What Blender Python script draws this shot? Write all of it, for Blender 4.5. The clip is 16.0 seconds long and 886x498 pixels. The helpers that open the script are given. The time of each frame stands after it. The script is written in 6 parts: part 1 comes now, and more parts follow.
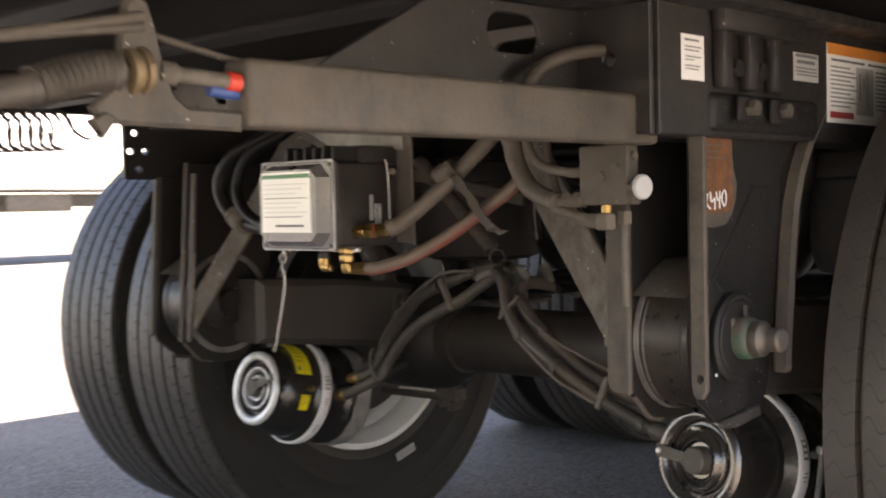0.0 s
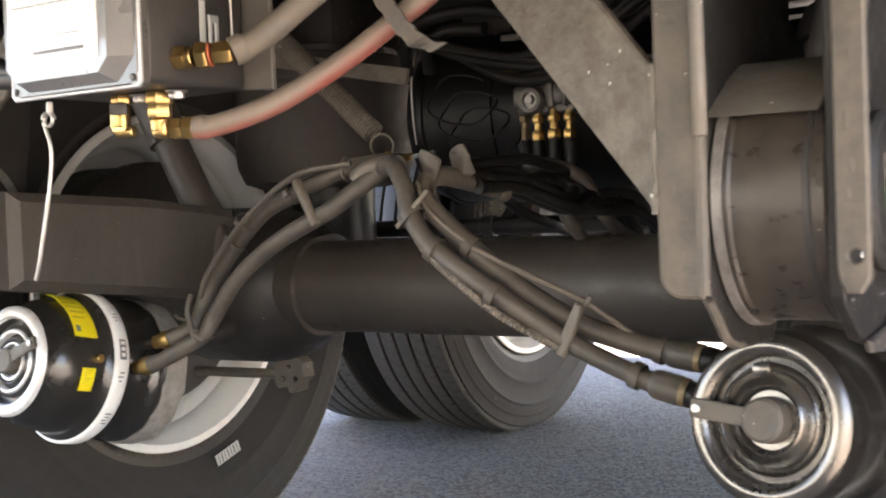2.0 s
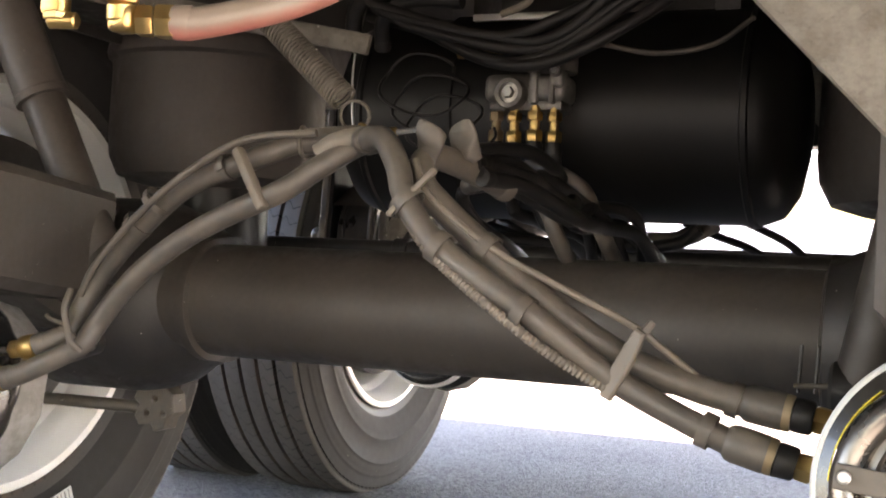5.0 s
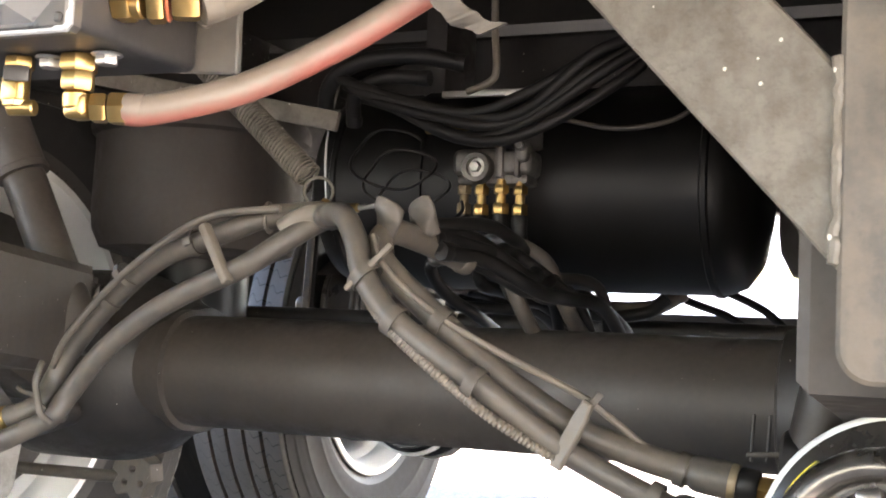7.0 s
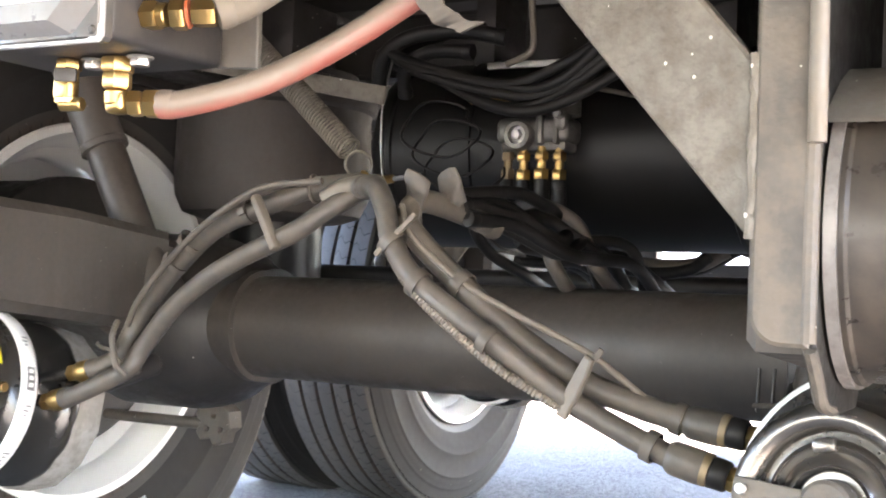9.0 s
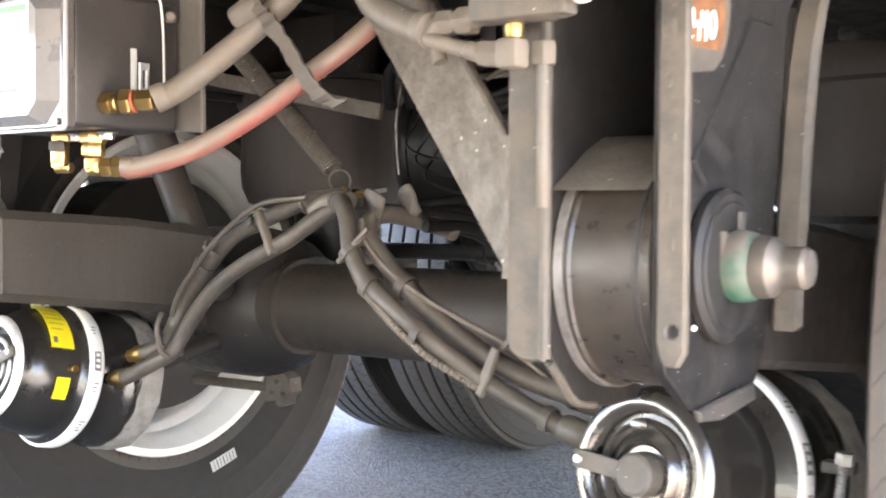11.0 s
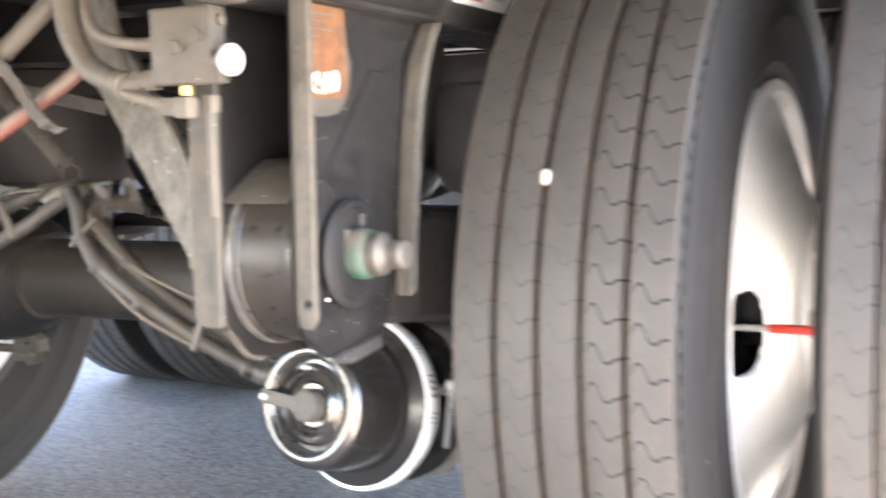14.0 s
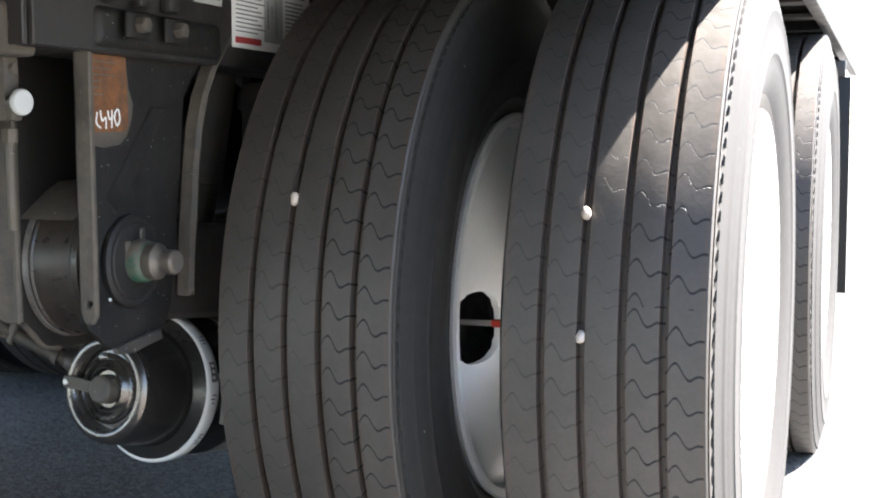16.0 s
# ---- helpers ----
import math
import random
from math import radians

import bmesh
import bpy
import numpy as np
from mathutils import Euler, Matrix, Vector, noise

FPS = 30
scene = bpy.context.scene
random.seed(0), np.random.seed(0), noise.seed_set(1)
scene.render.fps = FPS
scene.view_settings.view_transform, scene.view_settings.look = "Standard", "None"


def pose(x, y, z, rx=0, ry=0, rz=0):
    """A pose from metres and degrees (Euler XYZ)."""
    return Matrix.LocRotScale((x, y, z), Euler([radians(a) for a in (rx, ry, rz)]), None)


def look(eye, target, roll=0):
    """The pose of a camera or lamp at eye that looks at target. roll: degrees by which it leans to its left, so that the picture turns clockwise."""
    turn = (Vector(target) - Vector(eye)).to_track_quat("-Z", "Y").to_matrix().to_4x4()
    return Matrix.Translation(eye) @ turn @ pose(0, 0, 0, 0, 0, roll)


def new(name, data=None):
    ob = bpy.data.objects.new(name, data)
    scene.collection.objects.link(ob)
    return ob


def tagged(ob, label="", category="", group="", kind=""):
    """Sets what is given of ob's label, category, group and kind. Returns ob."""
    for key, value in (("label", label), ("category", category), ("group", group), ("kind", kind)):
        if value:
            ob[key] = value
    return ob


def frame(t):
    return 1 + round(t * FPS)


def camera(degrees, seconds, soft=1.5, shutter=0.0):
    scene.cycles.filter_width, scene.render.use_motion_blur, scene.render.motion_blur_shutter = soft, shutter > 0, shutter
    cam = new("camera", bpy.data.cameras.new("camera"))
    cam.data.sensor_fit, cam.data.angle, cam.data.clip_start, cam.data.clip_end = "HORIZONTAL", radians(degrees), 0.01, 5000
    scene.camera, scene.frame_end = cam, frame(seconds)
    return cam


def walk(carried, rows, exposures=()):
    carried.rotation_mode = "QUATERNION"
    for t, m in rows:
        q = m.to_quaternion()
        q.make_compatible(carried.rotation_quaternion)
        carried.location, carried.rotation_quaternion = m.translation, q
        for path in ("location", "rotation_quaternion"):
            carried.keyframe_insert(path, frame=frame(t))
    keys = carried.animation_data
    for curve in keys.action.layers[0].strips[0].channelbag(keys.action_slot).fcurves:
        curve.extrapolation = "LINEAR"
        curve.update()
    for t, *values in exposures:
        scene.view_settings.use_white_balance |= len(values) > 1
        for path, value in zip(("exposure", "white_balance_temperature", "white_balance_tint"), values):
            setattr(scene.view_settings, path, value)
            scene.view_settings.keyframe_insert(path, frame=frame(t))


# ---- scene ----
cam = camera(40.5, 16.0, soft=1.9, shutter=0.5)
PATH = [
    (0, (1.338, -1.854, 0.769), (-0.039, -0.406, 0.7), -1.2),
    (0.5, (1.157, -1.74, 0.708), (-0.097, -0.182, 0.684), -1.3),
    (1, (1.027, -1.622, 0.643), (-0.178, -0.025, 0.651), -1.3),
    (1.5, (0.905, -1.523, 0.602), (-0.241, 0.116, 0.573), -2.1),
    (2, (0.787, -1.411, 0.599), (-0.307, 0.262, 0.538), -2.1),
    (2.5, (0.679, -1.283, 0.579), (-0.405, 0.397, 0.551), -0.3),
    (3, (0.599, -1.2, 0.559), (-0.473, 0.489, 0.569), 2.4),
    (3.5, (0.567, -1.164, 0.544), (-0.484, 0.537, 0.563), 3.7),
    (4, (0.516, -1.192, 0.539), (-0.431, 0.57, 0.534), 2.7),
    (4.5, (0.464, -1.224, 0.541), (-0.37, 0.594, 0.54), 2.6),
    (5, (0.467, -1.237, 0.538), (-0.319, 0.602, 0.582), 2.9),
    (7.5, (0.535, -1.257, 0.547), (-0.269, 0.567, 0.707), 2.4),
    (8, (0.559, -1.28, 0.534), (-0.267, 0.535, 0.697), 2.2),
    (8.5, (0.584, -1.293, 0.545), (-0.298, 0.498, 0.66), 2.4),
    (11, (0.949, -1.358, 0.637), (-0.262, 0.233, 0.583), 0.4),
    (11.5, (1.011, -1.402, 0.659), (-0.184, 0.201, 0.595), -0.4),
    (12, (0.972, -1.309, 0.651), (-0.291, 0.241, 0.638), 0.0),
    (12.5, (0.933, -1.251, 0.641), (-0.37, 0.266, 0.593), -0.0),
    (13, (0.976, -1.3, 0.657), (-0.278, 0.254, 0.544), -0.6),
    (13.5, (1.09, -1.459, 0.674), (0.014, 0.223, 0.56), -0.8),
    (14, (1.197, -1.585, 0.703), (0.321, 0.205, 0.541), -1.0),
    (14.5, (1.289, -1.673, 0.701), (0.599, 0.199, 0.556), -0.5),
    (15, (1.373, -1.709, 0.706), (0.675, 0.161, 0.578), -0.6),
    (15.5, (1.433, -1.74, 0.704), (0.714, 0.122, 0.587), -0.3),
    (16, (1.438, -1.762, 0.741), (0.742, 0.104, 0.567), -0.2),
]
walk(cam, [(t, look(eye, target, roll)) for t, eye, target, roll in PATH],
     exposures=[(0.0, 3.64, 7750, 23), (0.5, 4.00, 7500, 23), (1.0, 4.42, 7350, 23), (1.5, 4.90, 7350, 22), (2.0, 5.13, 7750, 22), (3.0, 5.73, 7750, 21), (4.0, 5.97, 7850, 23), (5.0, 5.50, 7950, 23), (7.5, 6.06, 7150, 20), (8.5, 6.16, 7050, 20),
                (11.0, 5.96, 7150, 21), (11.5, 5.98, 7150, 21), (12.5, 5.82, 7050, 19), (13.5, 6.15, 7050, 20), (14.5, 5.71, 6850, 17), (15.0, 5.14, 6800, 14), (15.5, 4.36, 6450, 13), (16.0, 3.78, 6350, 13)])

# ---- light ----
SUN_DIR = Vector((0.45, 0.32, 0.83)).normalized()
world = bpy.data.worlds.new("sky")
scene.world = world
world.use_nodes = True
wn = world.node_tree.nodes
sky = wn.new("ShaderNodeTexSky")
sky.sky_type, sky.sun_disc = "NISHITA", False
sky.sun_elevation = math.asin(SUN_DIR.z)
sky.sun_rotation = math.atan2(SUN_DIR.x, SUN_DIR.y)
world.node_tree.links.new(sky.outputs[0], wn["Background"].inputs[0])
wn["Background"].inputs[1].default_value = 0.058
sun = new("sun", bpy.data.lights.new("sun", "SUN"))
sun.data.energy, sun.data.angle, sun.data.color = 5.0, radians(0.55), (1.0, 0.95, 0.87)
sun.matrix_world = look(SUN_DIR * 10, (0, 0, 0))


# ---- materials ----
def mat(name, base, rough=0.6, metal=0.0, dust=None, dust_amount=0.0, scale=14.0, fine=160.0, bump=0.15, vary=0.25, coat=0.0, specks=0.0, ramp_at=(0.28, 0.78), mud=0.0, mud_colour=(0.16, 0.125, 0.09)):
    """A worn surface: base colour with broad and fine variation, a dusty film in patches, fine relief."""
    m = bpy.data.materials.new(name)
    m.use_nodes = True
    n, k = m.node_tree.nodes, m.node_tree.links
    b = n["Principled BSDF"]
    co = n.new("ShaderNodeTexCoord")
    info = n.new("ShaderNodeObjectInfo")
    add = n.new("ShaderNodeVectorMath")
    k.new(co.outputs["Object"], add.inputs[0])
    k.new(info.outputs["Random"], add.inputs[1])
    big, small = n.new("ShaderNodeTexNoise"), n.new("ShaderNodeTexNoise")
    for node, sc, det in ((big, scale, 5), (small, fine, 4)):
        node.inputs["Scale"].default_value, node.inputs["Detail"].default_value = sc, det
        k.new(add.outputs[0], node.inputs["Vector"])
    lo = tuple(c * (1 - vary) for c in base)
    hi = tuple(min(1, c * (1 + vary)) for c in base)
    mix = n.new("ShaderNodeMix")
    mix.data_type = "RGBA"
    mix.inputs["A"].default_value, mix.inputs["B"].default_value = (*lo, 1), (*hi, 1)
    avg = n.new("ShaderNodeMath")
    avg.operation = "MULTIPLY_ADD"
    k.new(big.outputs["Fac"], avg.inputs[0])
    avg.inputs[1].default_value = 0.75
    sm = n.new("ShaderNodeMath")
    sm.operation = "MULTIPLY"
    k.new(small.outputs["Fac"], sm.inputs[0])
    sm.inputs[1].default_value = 0.25
    k.new(sm.outputs[0], avg.inputs[2])
    k.new(avg.outputs[0], mix.inputs["Factor"])
    col = mix.outputs["Result"]
    if dust:
        geo = n.new("ShaderNodeNewGeometry")
        sep = n.new("ShaderNodeSeparateXYZ")
        k.new(geo.outputs["Normal"], sep.inputs[0])
        ramp = n.new("ShaderNodeValToRGB")
        ramp.color_ramp.elements[0].position, ramp.color_ramp.elements[1].position = ramp_at
        k.new(avg.outputs[0], ramp.inputs[0])
        up = n.new("ShaderNodeMath")
        up.operation = "MULTIPLY_ADD"
        k.new(sep.outputs["Z"], up.inputs[0])
        up.inputs[1].default_value, up.inputs[2].default_value = 0.55, 0.7
        am = n.new("ShaderNodeMath")
        am.operation, am.use_clamp = "MULTIPLY", True
        k.new(ramp.outputs[0], am.inputs[0])
        k.new(up.outputs[0], am.inputs[1])
        am2 = n.new("ShaderNodeMath")
        am2.operation, am2.use_clamp = "MULTIPLY", True
        k.new(am.outputs[0], am2.inputs[0])
        am2.inputs[1].default_value = dust_amount
        mix2 = n.new("ShaderNodeMix")
        mix2.data_type = "RGBA"
        k.new(am2.outputs[0], mix2.inputs["Factor"])
        k.new(col, mix2.inputs["A"])
        mix2.inputs["B"].default_value = (*dust, 1)
        col = mix2.outputs["Result"]
        r = n.new("ShaderNodeMath")
        r.operation, r.use_clamp = "MULTIPLY_ADD", True
        k.new(am2.outputs[0], r.inputs[0])
        r.inputs[1].default_value, r.inputs[2].default_value = 0.4, rough
        k.new(r.outputs[0], b.inputs["Roughness"])
    else:
        b.inputs["Roughness"].default_value = rough
    if mud:
        splash, streak = n.new("ShaderNodeTexNoise"), n.new("ShaderNodeTexNoise")
        splash.inputs["Scale"].default_value, splash.inputs["Detail"].default_value, splash.inputs["Roughness"].default_value = 42.0, 8, 0.68
        k.new(add.outputs[0], splash.inputs["Vector"])
        stretch = n.new("ShaderNodeMapping")
        stretch.inputs["Scale"].default_value = (70.0, 70.0, 7.0)
        k.new(add.outputs[0], stretch.inputs["Vector"])
        streak.inputs["Scale"].default_value, streak.inputs["Detail"].default_value = 1.0, 4
        k.new(stretch.outputs[0], streak.inputs["Vector"])
        both = n.new("ShaderNodeMath")
        both.operation = "MULTIPLY_ADD"
        k.new(streak.outputs["Fac"], both.inputs[0])
        both.inputs[1].default_value = 0.35
        k.new(splash.outputs["Fac"], both.inputs[2])
        edge = n.new("ShaderNodeMapRange")
        edge.inputs["From Min"].default_value, edge.inputs["From Max"].default_value = 0.58, 0.80
        edge.inputs["To Max"].default_value = mud
        k.new(both.outputs[0], edge.inputs["Value"])
        mm_ = n.new("ShaderNodeMix")
        mm_.data_type = "RGBA"
        k.new(edge.outputs[0], mm_.inputs["Factor"])
        k.new(col, mm_.inputs["A"])
        mm_.inputs["B"].default_value = (*mud_colour, 1)
        col = mm_.outputs["Result"]
        worn = n.new("ShaderNodeMath")
        worn.operation, worn.use_clamp = "MULTIPLY_ADD", True
        k.new(splash.outputs["Fac"], worn.inputs[0])
        worn.inputs[1].default_value, worn.inputs[2].default_value = 0.9, rough - 0.38
        k.new(worn.outputs[0], b.inputs["Roughness"])
    if specks:
        vo = n.new("ShaderNodeTexVoronoi")
        vo.inputs["Scale"].default_value = 95.0
        k.new(add.outputs[0], vo.inputs["Vector"])
        sz = n.new("ShaderNodeSeparateColor")
        k.new(vo.outputs["Color"], sz.inputs[0])
        lim = n.new("ShaderNodeMath")
        lim.operation = "MULTIPLY_ADD"
        k.new(sz.outputs[0], lim.inputs[0])
        lim.inputs[1].default_value, lim.inputs[2].default_value = specks * 1.6, -specks * 0.85
        sp = n.new("ShaderNodeMath")
        sp.operation = "LESS_THAN"
        k.new(vo.outputs["Distance"], sp.inputs[0])
        k.new(lim.outputs[0], sp.inputs[1])
        mx = n.new("ShaderNodeMix")
        mx.data_type = "RGBA"
        k.new(sp.outputs[0], mx.inputs["Factor"])
        k.new(col, mx.inputs["A"])
        mx.inputs["B"].default_value = (0.5, 0.47, 0.42, 1)
        col = mx.outputs["Result"]
    k.new(col, b.inputs["Base Color"])
    b.inputs["Metallic"].default_value = metal
    b.inputs["Coat Weight"].default_value = coat
    if bump:
        bp = n.new("ShaderNodeBump")
        bp.inputs["Strength"].default_value, bp.inputs["Distance"].default_value = bump, 0.002
        if mud:
            tall = n.new("ShaderNodeMath")
            tall.operation = "MULTIPLY_ADD"
            k.new(splash.outputs["Fac"], tall.inputs[0])
            tall.inputs[1].default_value = 0.8
            k.new(small.outputs["Fac"], tall.inputs[2])
            k.new(tall.outputs[0], bp.inputs["Height"])
        else:
            k.new(small.outputs["Fac"], bp.inputs["Height"])
        k.new(bp.outputs[0], b.inputs["Normal"])
    return m


DUST = (0.28, 0.23, 0.175)
CHASSIS = mat("chassis_black_paint", (0.014, 0.0135, 0.014), 0.42, dust=DUST, dust_amount=0.10, bump=0.14, specks=0.13, mud=0.35, mud_colour=(0.045, 0.038, 0.031))
CHASSIS_DUSTY = mat("chassis_dusty_paint", (0.045, 0.040, 0.034), 0.55, dust=DUST, dust_amount=0.38, bump=0.3, specks=0.12, mud=0.5, mud_colour=(0.12, 0.098, 0.073))
GREY_STEEL = mat("grey_primer_steel", (0.115, 0.103, 0.085), 0.54, dust=DUST, dust_amount=0.34, fine=130, bump=1.0, specks=0.22, mud=0.6, mud_colour=(0.075, 0.062, 0.046))
BEAM_GREY = mat("beam_pale_grey", (0.11, 0.103, 0.093), 0.45, dust=DUST, dust_amount=0.35, bump=0.12, mud=0.3)
BLACK_TANK = mat("tank_black_enamel", (0.0055, 0.0054, 0.0055), 0.40, dust=DUST, dust_amount=0.025, bump=0.05)
BLACK_TANK.node_tree.nodes["Principled BSDF"].inputs["Specular IOR Level"].default_value = 0.28
AXLE_PAINT = mat("axle_black_paint", (0.024, 0.0215, 0.0195), 0.45, dust=(0.19, 0.15, 0.115), dust_amount=0.34, scale=5, bump=0.08, specks=0.06, mud=0.35, mud_colour=(0.06, 0.049, 0.039))
CHAMBER_BLACK = mat("chamber_gloss_black", (0.012, 0.0115, 0.011), 0.24, dust=DUST, dust_amount=0.1, bump=0.04, coat=0.3, specks=0.06)
CHAMBER_GREY = mat("chamber_dark_cap", (0.035, 0.034, 0.033), 0.3, metal=0.3, dust=DUST, dust_amount=0.12, bump=0.05, coat=0.3)
RING_BRIGHT = mat("worn_bright_ring", (0.74, 0.73, 0.71), 0.36, metal=0.35, dust=DUST, dust_amount=0.1, scale=30, bump=0.12, vary=0.12, mud=0.35, mud_colour=(0.30, 0.28, 0.25))
CUP_GREY = mat("mounting_cup_grey", (0.30, 0.285, 0.265), 0.45, metal=0.15, dust=DUST, dust_amount=0.3, bump=0.15, mud=0.5, mud_colour=(0.11, 0.095, 0.08))
# brown film is part real dust, part lens haze put into the colour
ARM_PAINT = mat("arm_dust_haze_black", (0.031, 0.028, 0.0255), 0.55, dust=(0.19, 0.156, 0.127), dust_amount=0.42, scale=4, bump=0.08, specks=0.05, mud=0.4, mud_colour=(0.085, 0.07, 0.057))
WHITE_BAND = mat("white_band_paint", (0.72, 0.72, 0.70), 0.45, dust=DUST, dust_amount=0.2, bump=0.05, vary=0.08)
RUBBER_HOSE = mat("rubber_hose", (0.042, 0.038, 0.034), 0.45, dust=DUST, dust_amount=0.36, scale=9, fine=120, bump=0.1, specks=0.05, mud=0.25)
RUBBER_PALE = mat("dusty_grey_hose", (0.088, 0.079, 0.067), 0.52, dust=DUST, dust_amount=0.55, scale=9, fine=120, bump=0.14, specks=0.08, mud=0.45)
RED_HOSE = mat("red_hose", (0.30, 0.045, 0.034), 0.4, dust=(0.165, 0.128, 0.100), dust_amount=2.0, scale=6, fine=120, bump=0.12, specks=0.1, ramp_at=(0.12, 0.62), mud=0.3)
BRASS_DULL = mat("dull_brass", (0.22, 0.16, 0.09), 0.5, metal=0.6, dust=DUST, dust_amount=0.7, bump=0.1)
RUBBER_BLACK = mat("clean_black_rubber", (0.008, 0.0078, 0.0078), 0.45, dust=DUST, dust_amount=0.04, scale=9, bump=0.05)
RUBBER_BLACK.node_tree.nodes["Principled BSDF"].inputs["Specular IOR Level"].default_value = 0.25
BELLOWS = mat("air_bag_rubber", (0.023, 0.0205, 0.019), 0.6, dust=(0.19, 0.147, 0.114), dust_amount=0.26, scale=6, bump=0.12, mud=0.3, mud_colour=(0.07, 0.056, 0.045))
BRASS = mat("brass", (0.46, 0.30, 0.115), 0.27, metal=0.95, dust=(0.16, 0.12, 0.075), dust_amount=0.45, scale=60, bump=0.15)
STEEL = mat("zinc_steel", (0.45, 0.44, 0.42), 0.38, metal=0.85, dust=DUST, dust_amount=0.35, bump=0.08)
CAST_ALU = mat("cast_aluminium", (0.15, 0.142, 0.132), 0.42, metal=0.6, dust=DUST, dust_amount=0.2, bump=0.35, mud=0.45, mud_colour=(0.05, 0.045, 0.04))
RIM_WHITE = mat("wheel_white_enamel", (0.86, 0.85, 0.81), 0.3, dust=DUST, dust_amount=0.12, scale=9, bump=0.05, vary=0.06, coat=0.4)
RIM_ALU = mat("wheel_silver_white", (0.80, 0.79, 0.76), 0.32, metal=0.1, dust=DUST, dust_amount=0.12, bump=0.03, vary=0.06)
BOX_BLACK = mat("module_black_plastic", (0.022, 0.021, 0.022), 0.45, dust=DUST, dust_amount=0.2, bump=0.12)
LID_GREY = mat("module_lid", (0.045, 0.045, 0.047), 0.3, dust=DUST, dust_amount=0.25, bump=0.06, coat=0.7, mud=0.2)
PALE_SHEET = mat("bare_sheet_metal", (0.36, 0.35, 0.31), 0.42, metal=0.3, dust=DUST, dust_amount=0.2, bump=0.12, mud=0.4, mud_colour=(0.17, 0.155, 0.13))
LID_EDGE = mat("module_lid_worn_edge", (0.42, 0.42, 0.42), 0.35, metal=0.4, bump=0.05)
LABEL_WHITE = mat("label_white", (0.86, 0.85, 0.82), 0.35, bump=0.0, vary=0.05)
LABEL_INK = mat("label_ink", (0.13, 0.13, 0.13), 0.5, bump=0.0)
LABEL_GREEN = mat("label_green", (0.16, 0.38, 0.2), 0.5, bump=0.0)
LABEL_ORANGE = mat("label_orange", (0.75, 0.27, 0.06), 0.45, bump=0.0, vary=0.06)
LABEL_RED = mat("label_red", (0.42, 0.05, 0.05), 0.45, bump=0.0)
LABEL_GREY = mat("label_pale_grey", (0.46, 0.46, 0.44), 0.45, bump=0.0, vary=0.06)
LABEL_YELLOW = mat("label_yellow", (0.80, 0.66, 0.02), 0.4, bump=0.0, vary=0.06)
HANGER = mat("hanger_dusty_black", (0.0095, 0.0094, 0.0095), 0.48, dust=(0.15, 0.13, 0.105), dust_amount=0.10, scale=9, bump=0.25, specks=0.13, mud=0.35, mud_colour=(0.036, 0.031, 0.026))
HANGER_FLANGE = mat("hanger_flange_dust", (0.044, 0.039, 0.033), 0.55, dust=(0.19, 0.16, 0.122), dust_amount=0.45, scale=20, fine=110, bump=0.6, specks=0.14, mud=0.7, mud_colour=(0.115, 0.094, 0.071))
HANGER.node_tree.nodes["Principled BSDF"].inputs["Specular IOR Level"].default_value = 0.3
CHAMBER_DARK_CAP = mat("chamber_dull_cap", (0.165, 0.152, 0.138), 0.25, metal=0.88, dust=DUST, dust_amount=0.18, bump=0.06)
NUT_DUSTY = mat("worn_nut_steel", (0.095, 0.09, 0.083), 0.42, metal=0.5, dust=DUST, dust_amount=0.45, bump=0.25, mud=0.5)
LABEL_YELLOW_INK = mat("faded_label_print", (0.42, 0.34, 0.03), 0.5, bump=0.0)
LABEL_FOIL = mat("label_white_foil", (0.72, 0.71, 0.66), 0.30, metal=0.25, bump=0.0, vary=0.05, coat=0.5)
SLEEVE = mat("bush_sleeve_black", (0.018, 0.0158, 0.014), 0.30, dust=(0.15, 0.118, 0.088), dust_amount=0.2, scale=7, bump=0.1, specks=0.08, mud=0.45, mud_colour=(0.06, 0.046, 0.033))
LID_PANEL = mat("module_panel", (0.16, 0.16, 0.162), 0.3, metal=0.2, dust=DUST, dust_amount=0.25, bump=0.06, coat=0.8, mud=0.2)
RIB_DUSTY = mat("rib_dusty_paint", (0.024, 0.023, 0.022), 0.5, dust=(0.18, 0.15, 0.118), dust_amount=0.3, scale=12, bump=0.25, specks=0.12, mud=0.4, mud_colour=(0.07, 0.058, 0.046))
WORN_RING = mat("worn_pale_ring", (0.15, 0.145, 0.14), 0.4, metal=0.2, dust=DUST, dust_amount=0.35, bump=0.3, mud=0.7, mud_colour=(0.08, 0.07, 0.06))
RUST_PATCH = mat("rust_patch", (0.20, 0.072, 0.020), 0.7, dust=(0.20, 0.10, 0.04), dust_amount=0.6, scale=60, bump=0.5, mud=0.6, mud_colour=(0.05, 0.04, 0.035))
CHALK = mat("paint_marker_white", (0.75, 0.75, 0.73), 0.7, bump=0.0)
GREEN_PAINT = mat("green_paint_mark", (0.012, 0.085, 0.055), 0.4, dust=(0.13, 0.105, 0.08), dust_amount=1.1, scale=70, ramp_at=(0.30, 0.54), bump=0.2)
BLUE_FIT = mat("blue_plastic", (0.03, 0.07, 0.22), 0.4, bump=0.0)
WORN_RED = mat("worn_red_band", (0.40, 0.11, 0.05), 0.45, metal=0.3, bump=0.1)
RED_FIT = mat("red_plastic", (0.60, 0.05, 0.03), 0.4, bump=0.0)
PEBBLE = mat("pebble", (0.44, 0.38, 0.32), 0.8, bump=0.3)
DECK = mat("deck_underside", (0.016, 0.0148, 0.0138), 0.7, dust=DUST, dust_amount=0.1, scale=5)
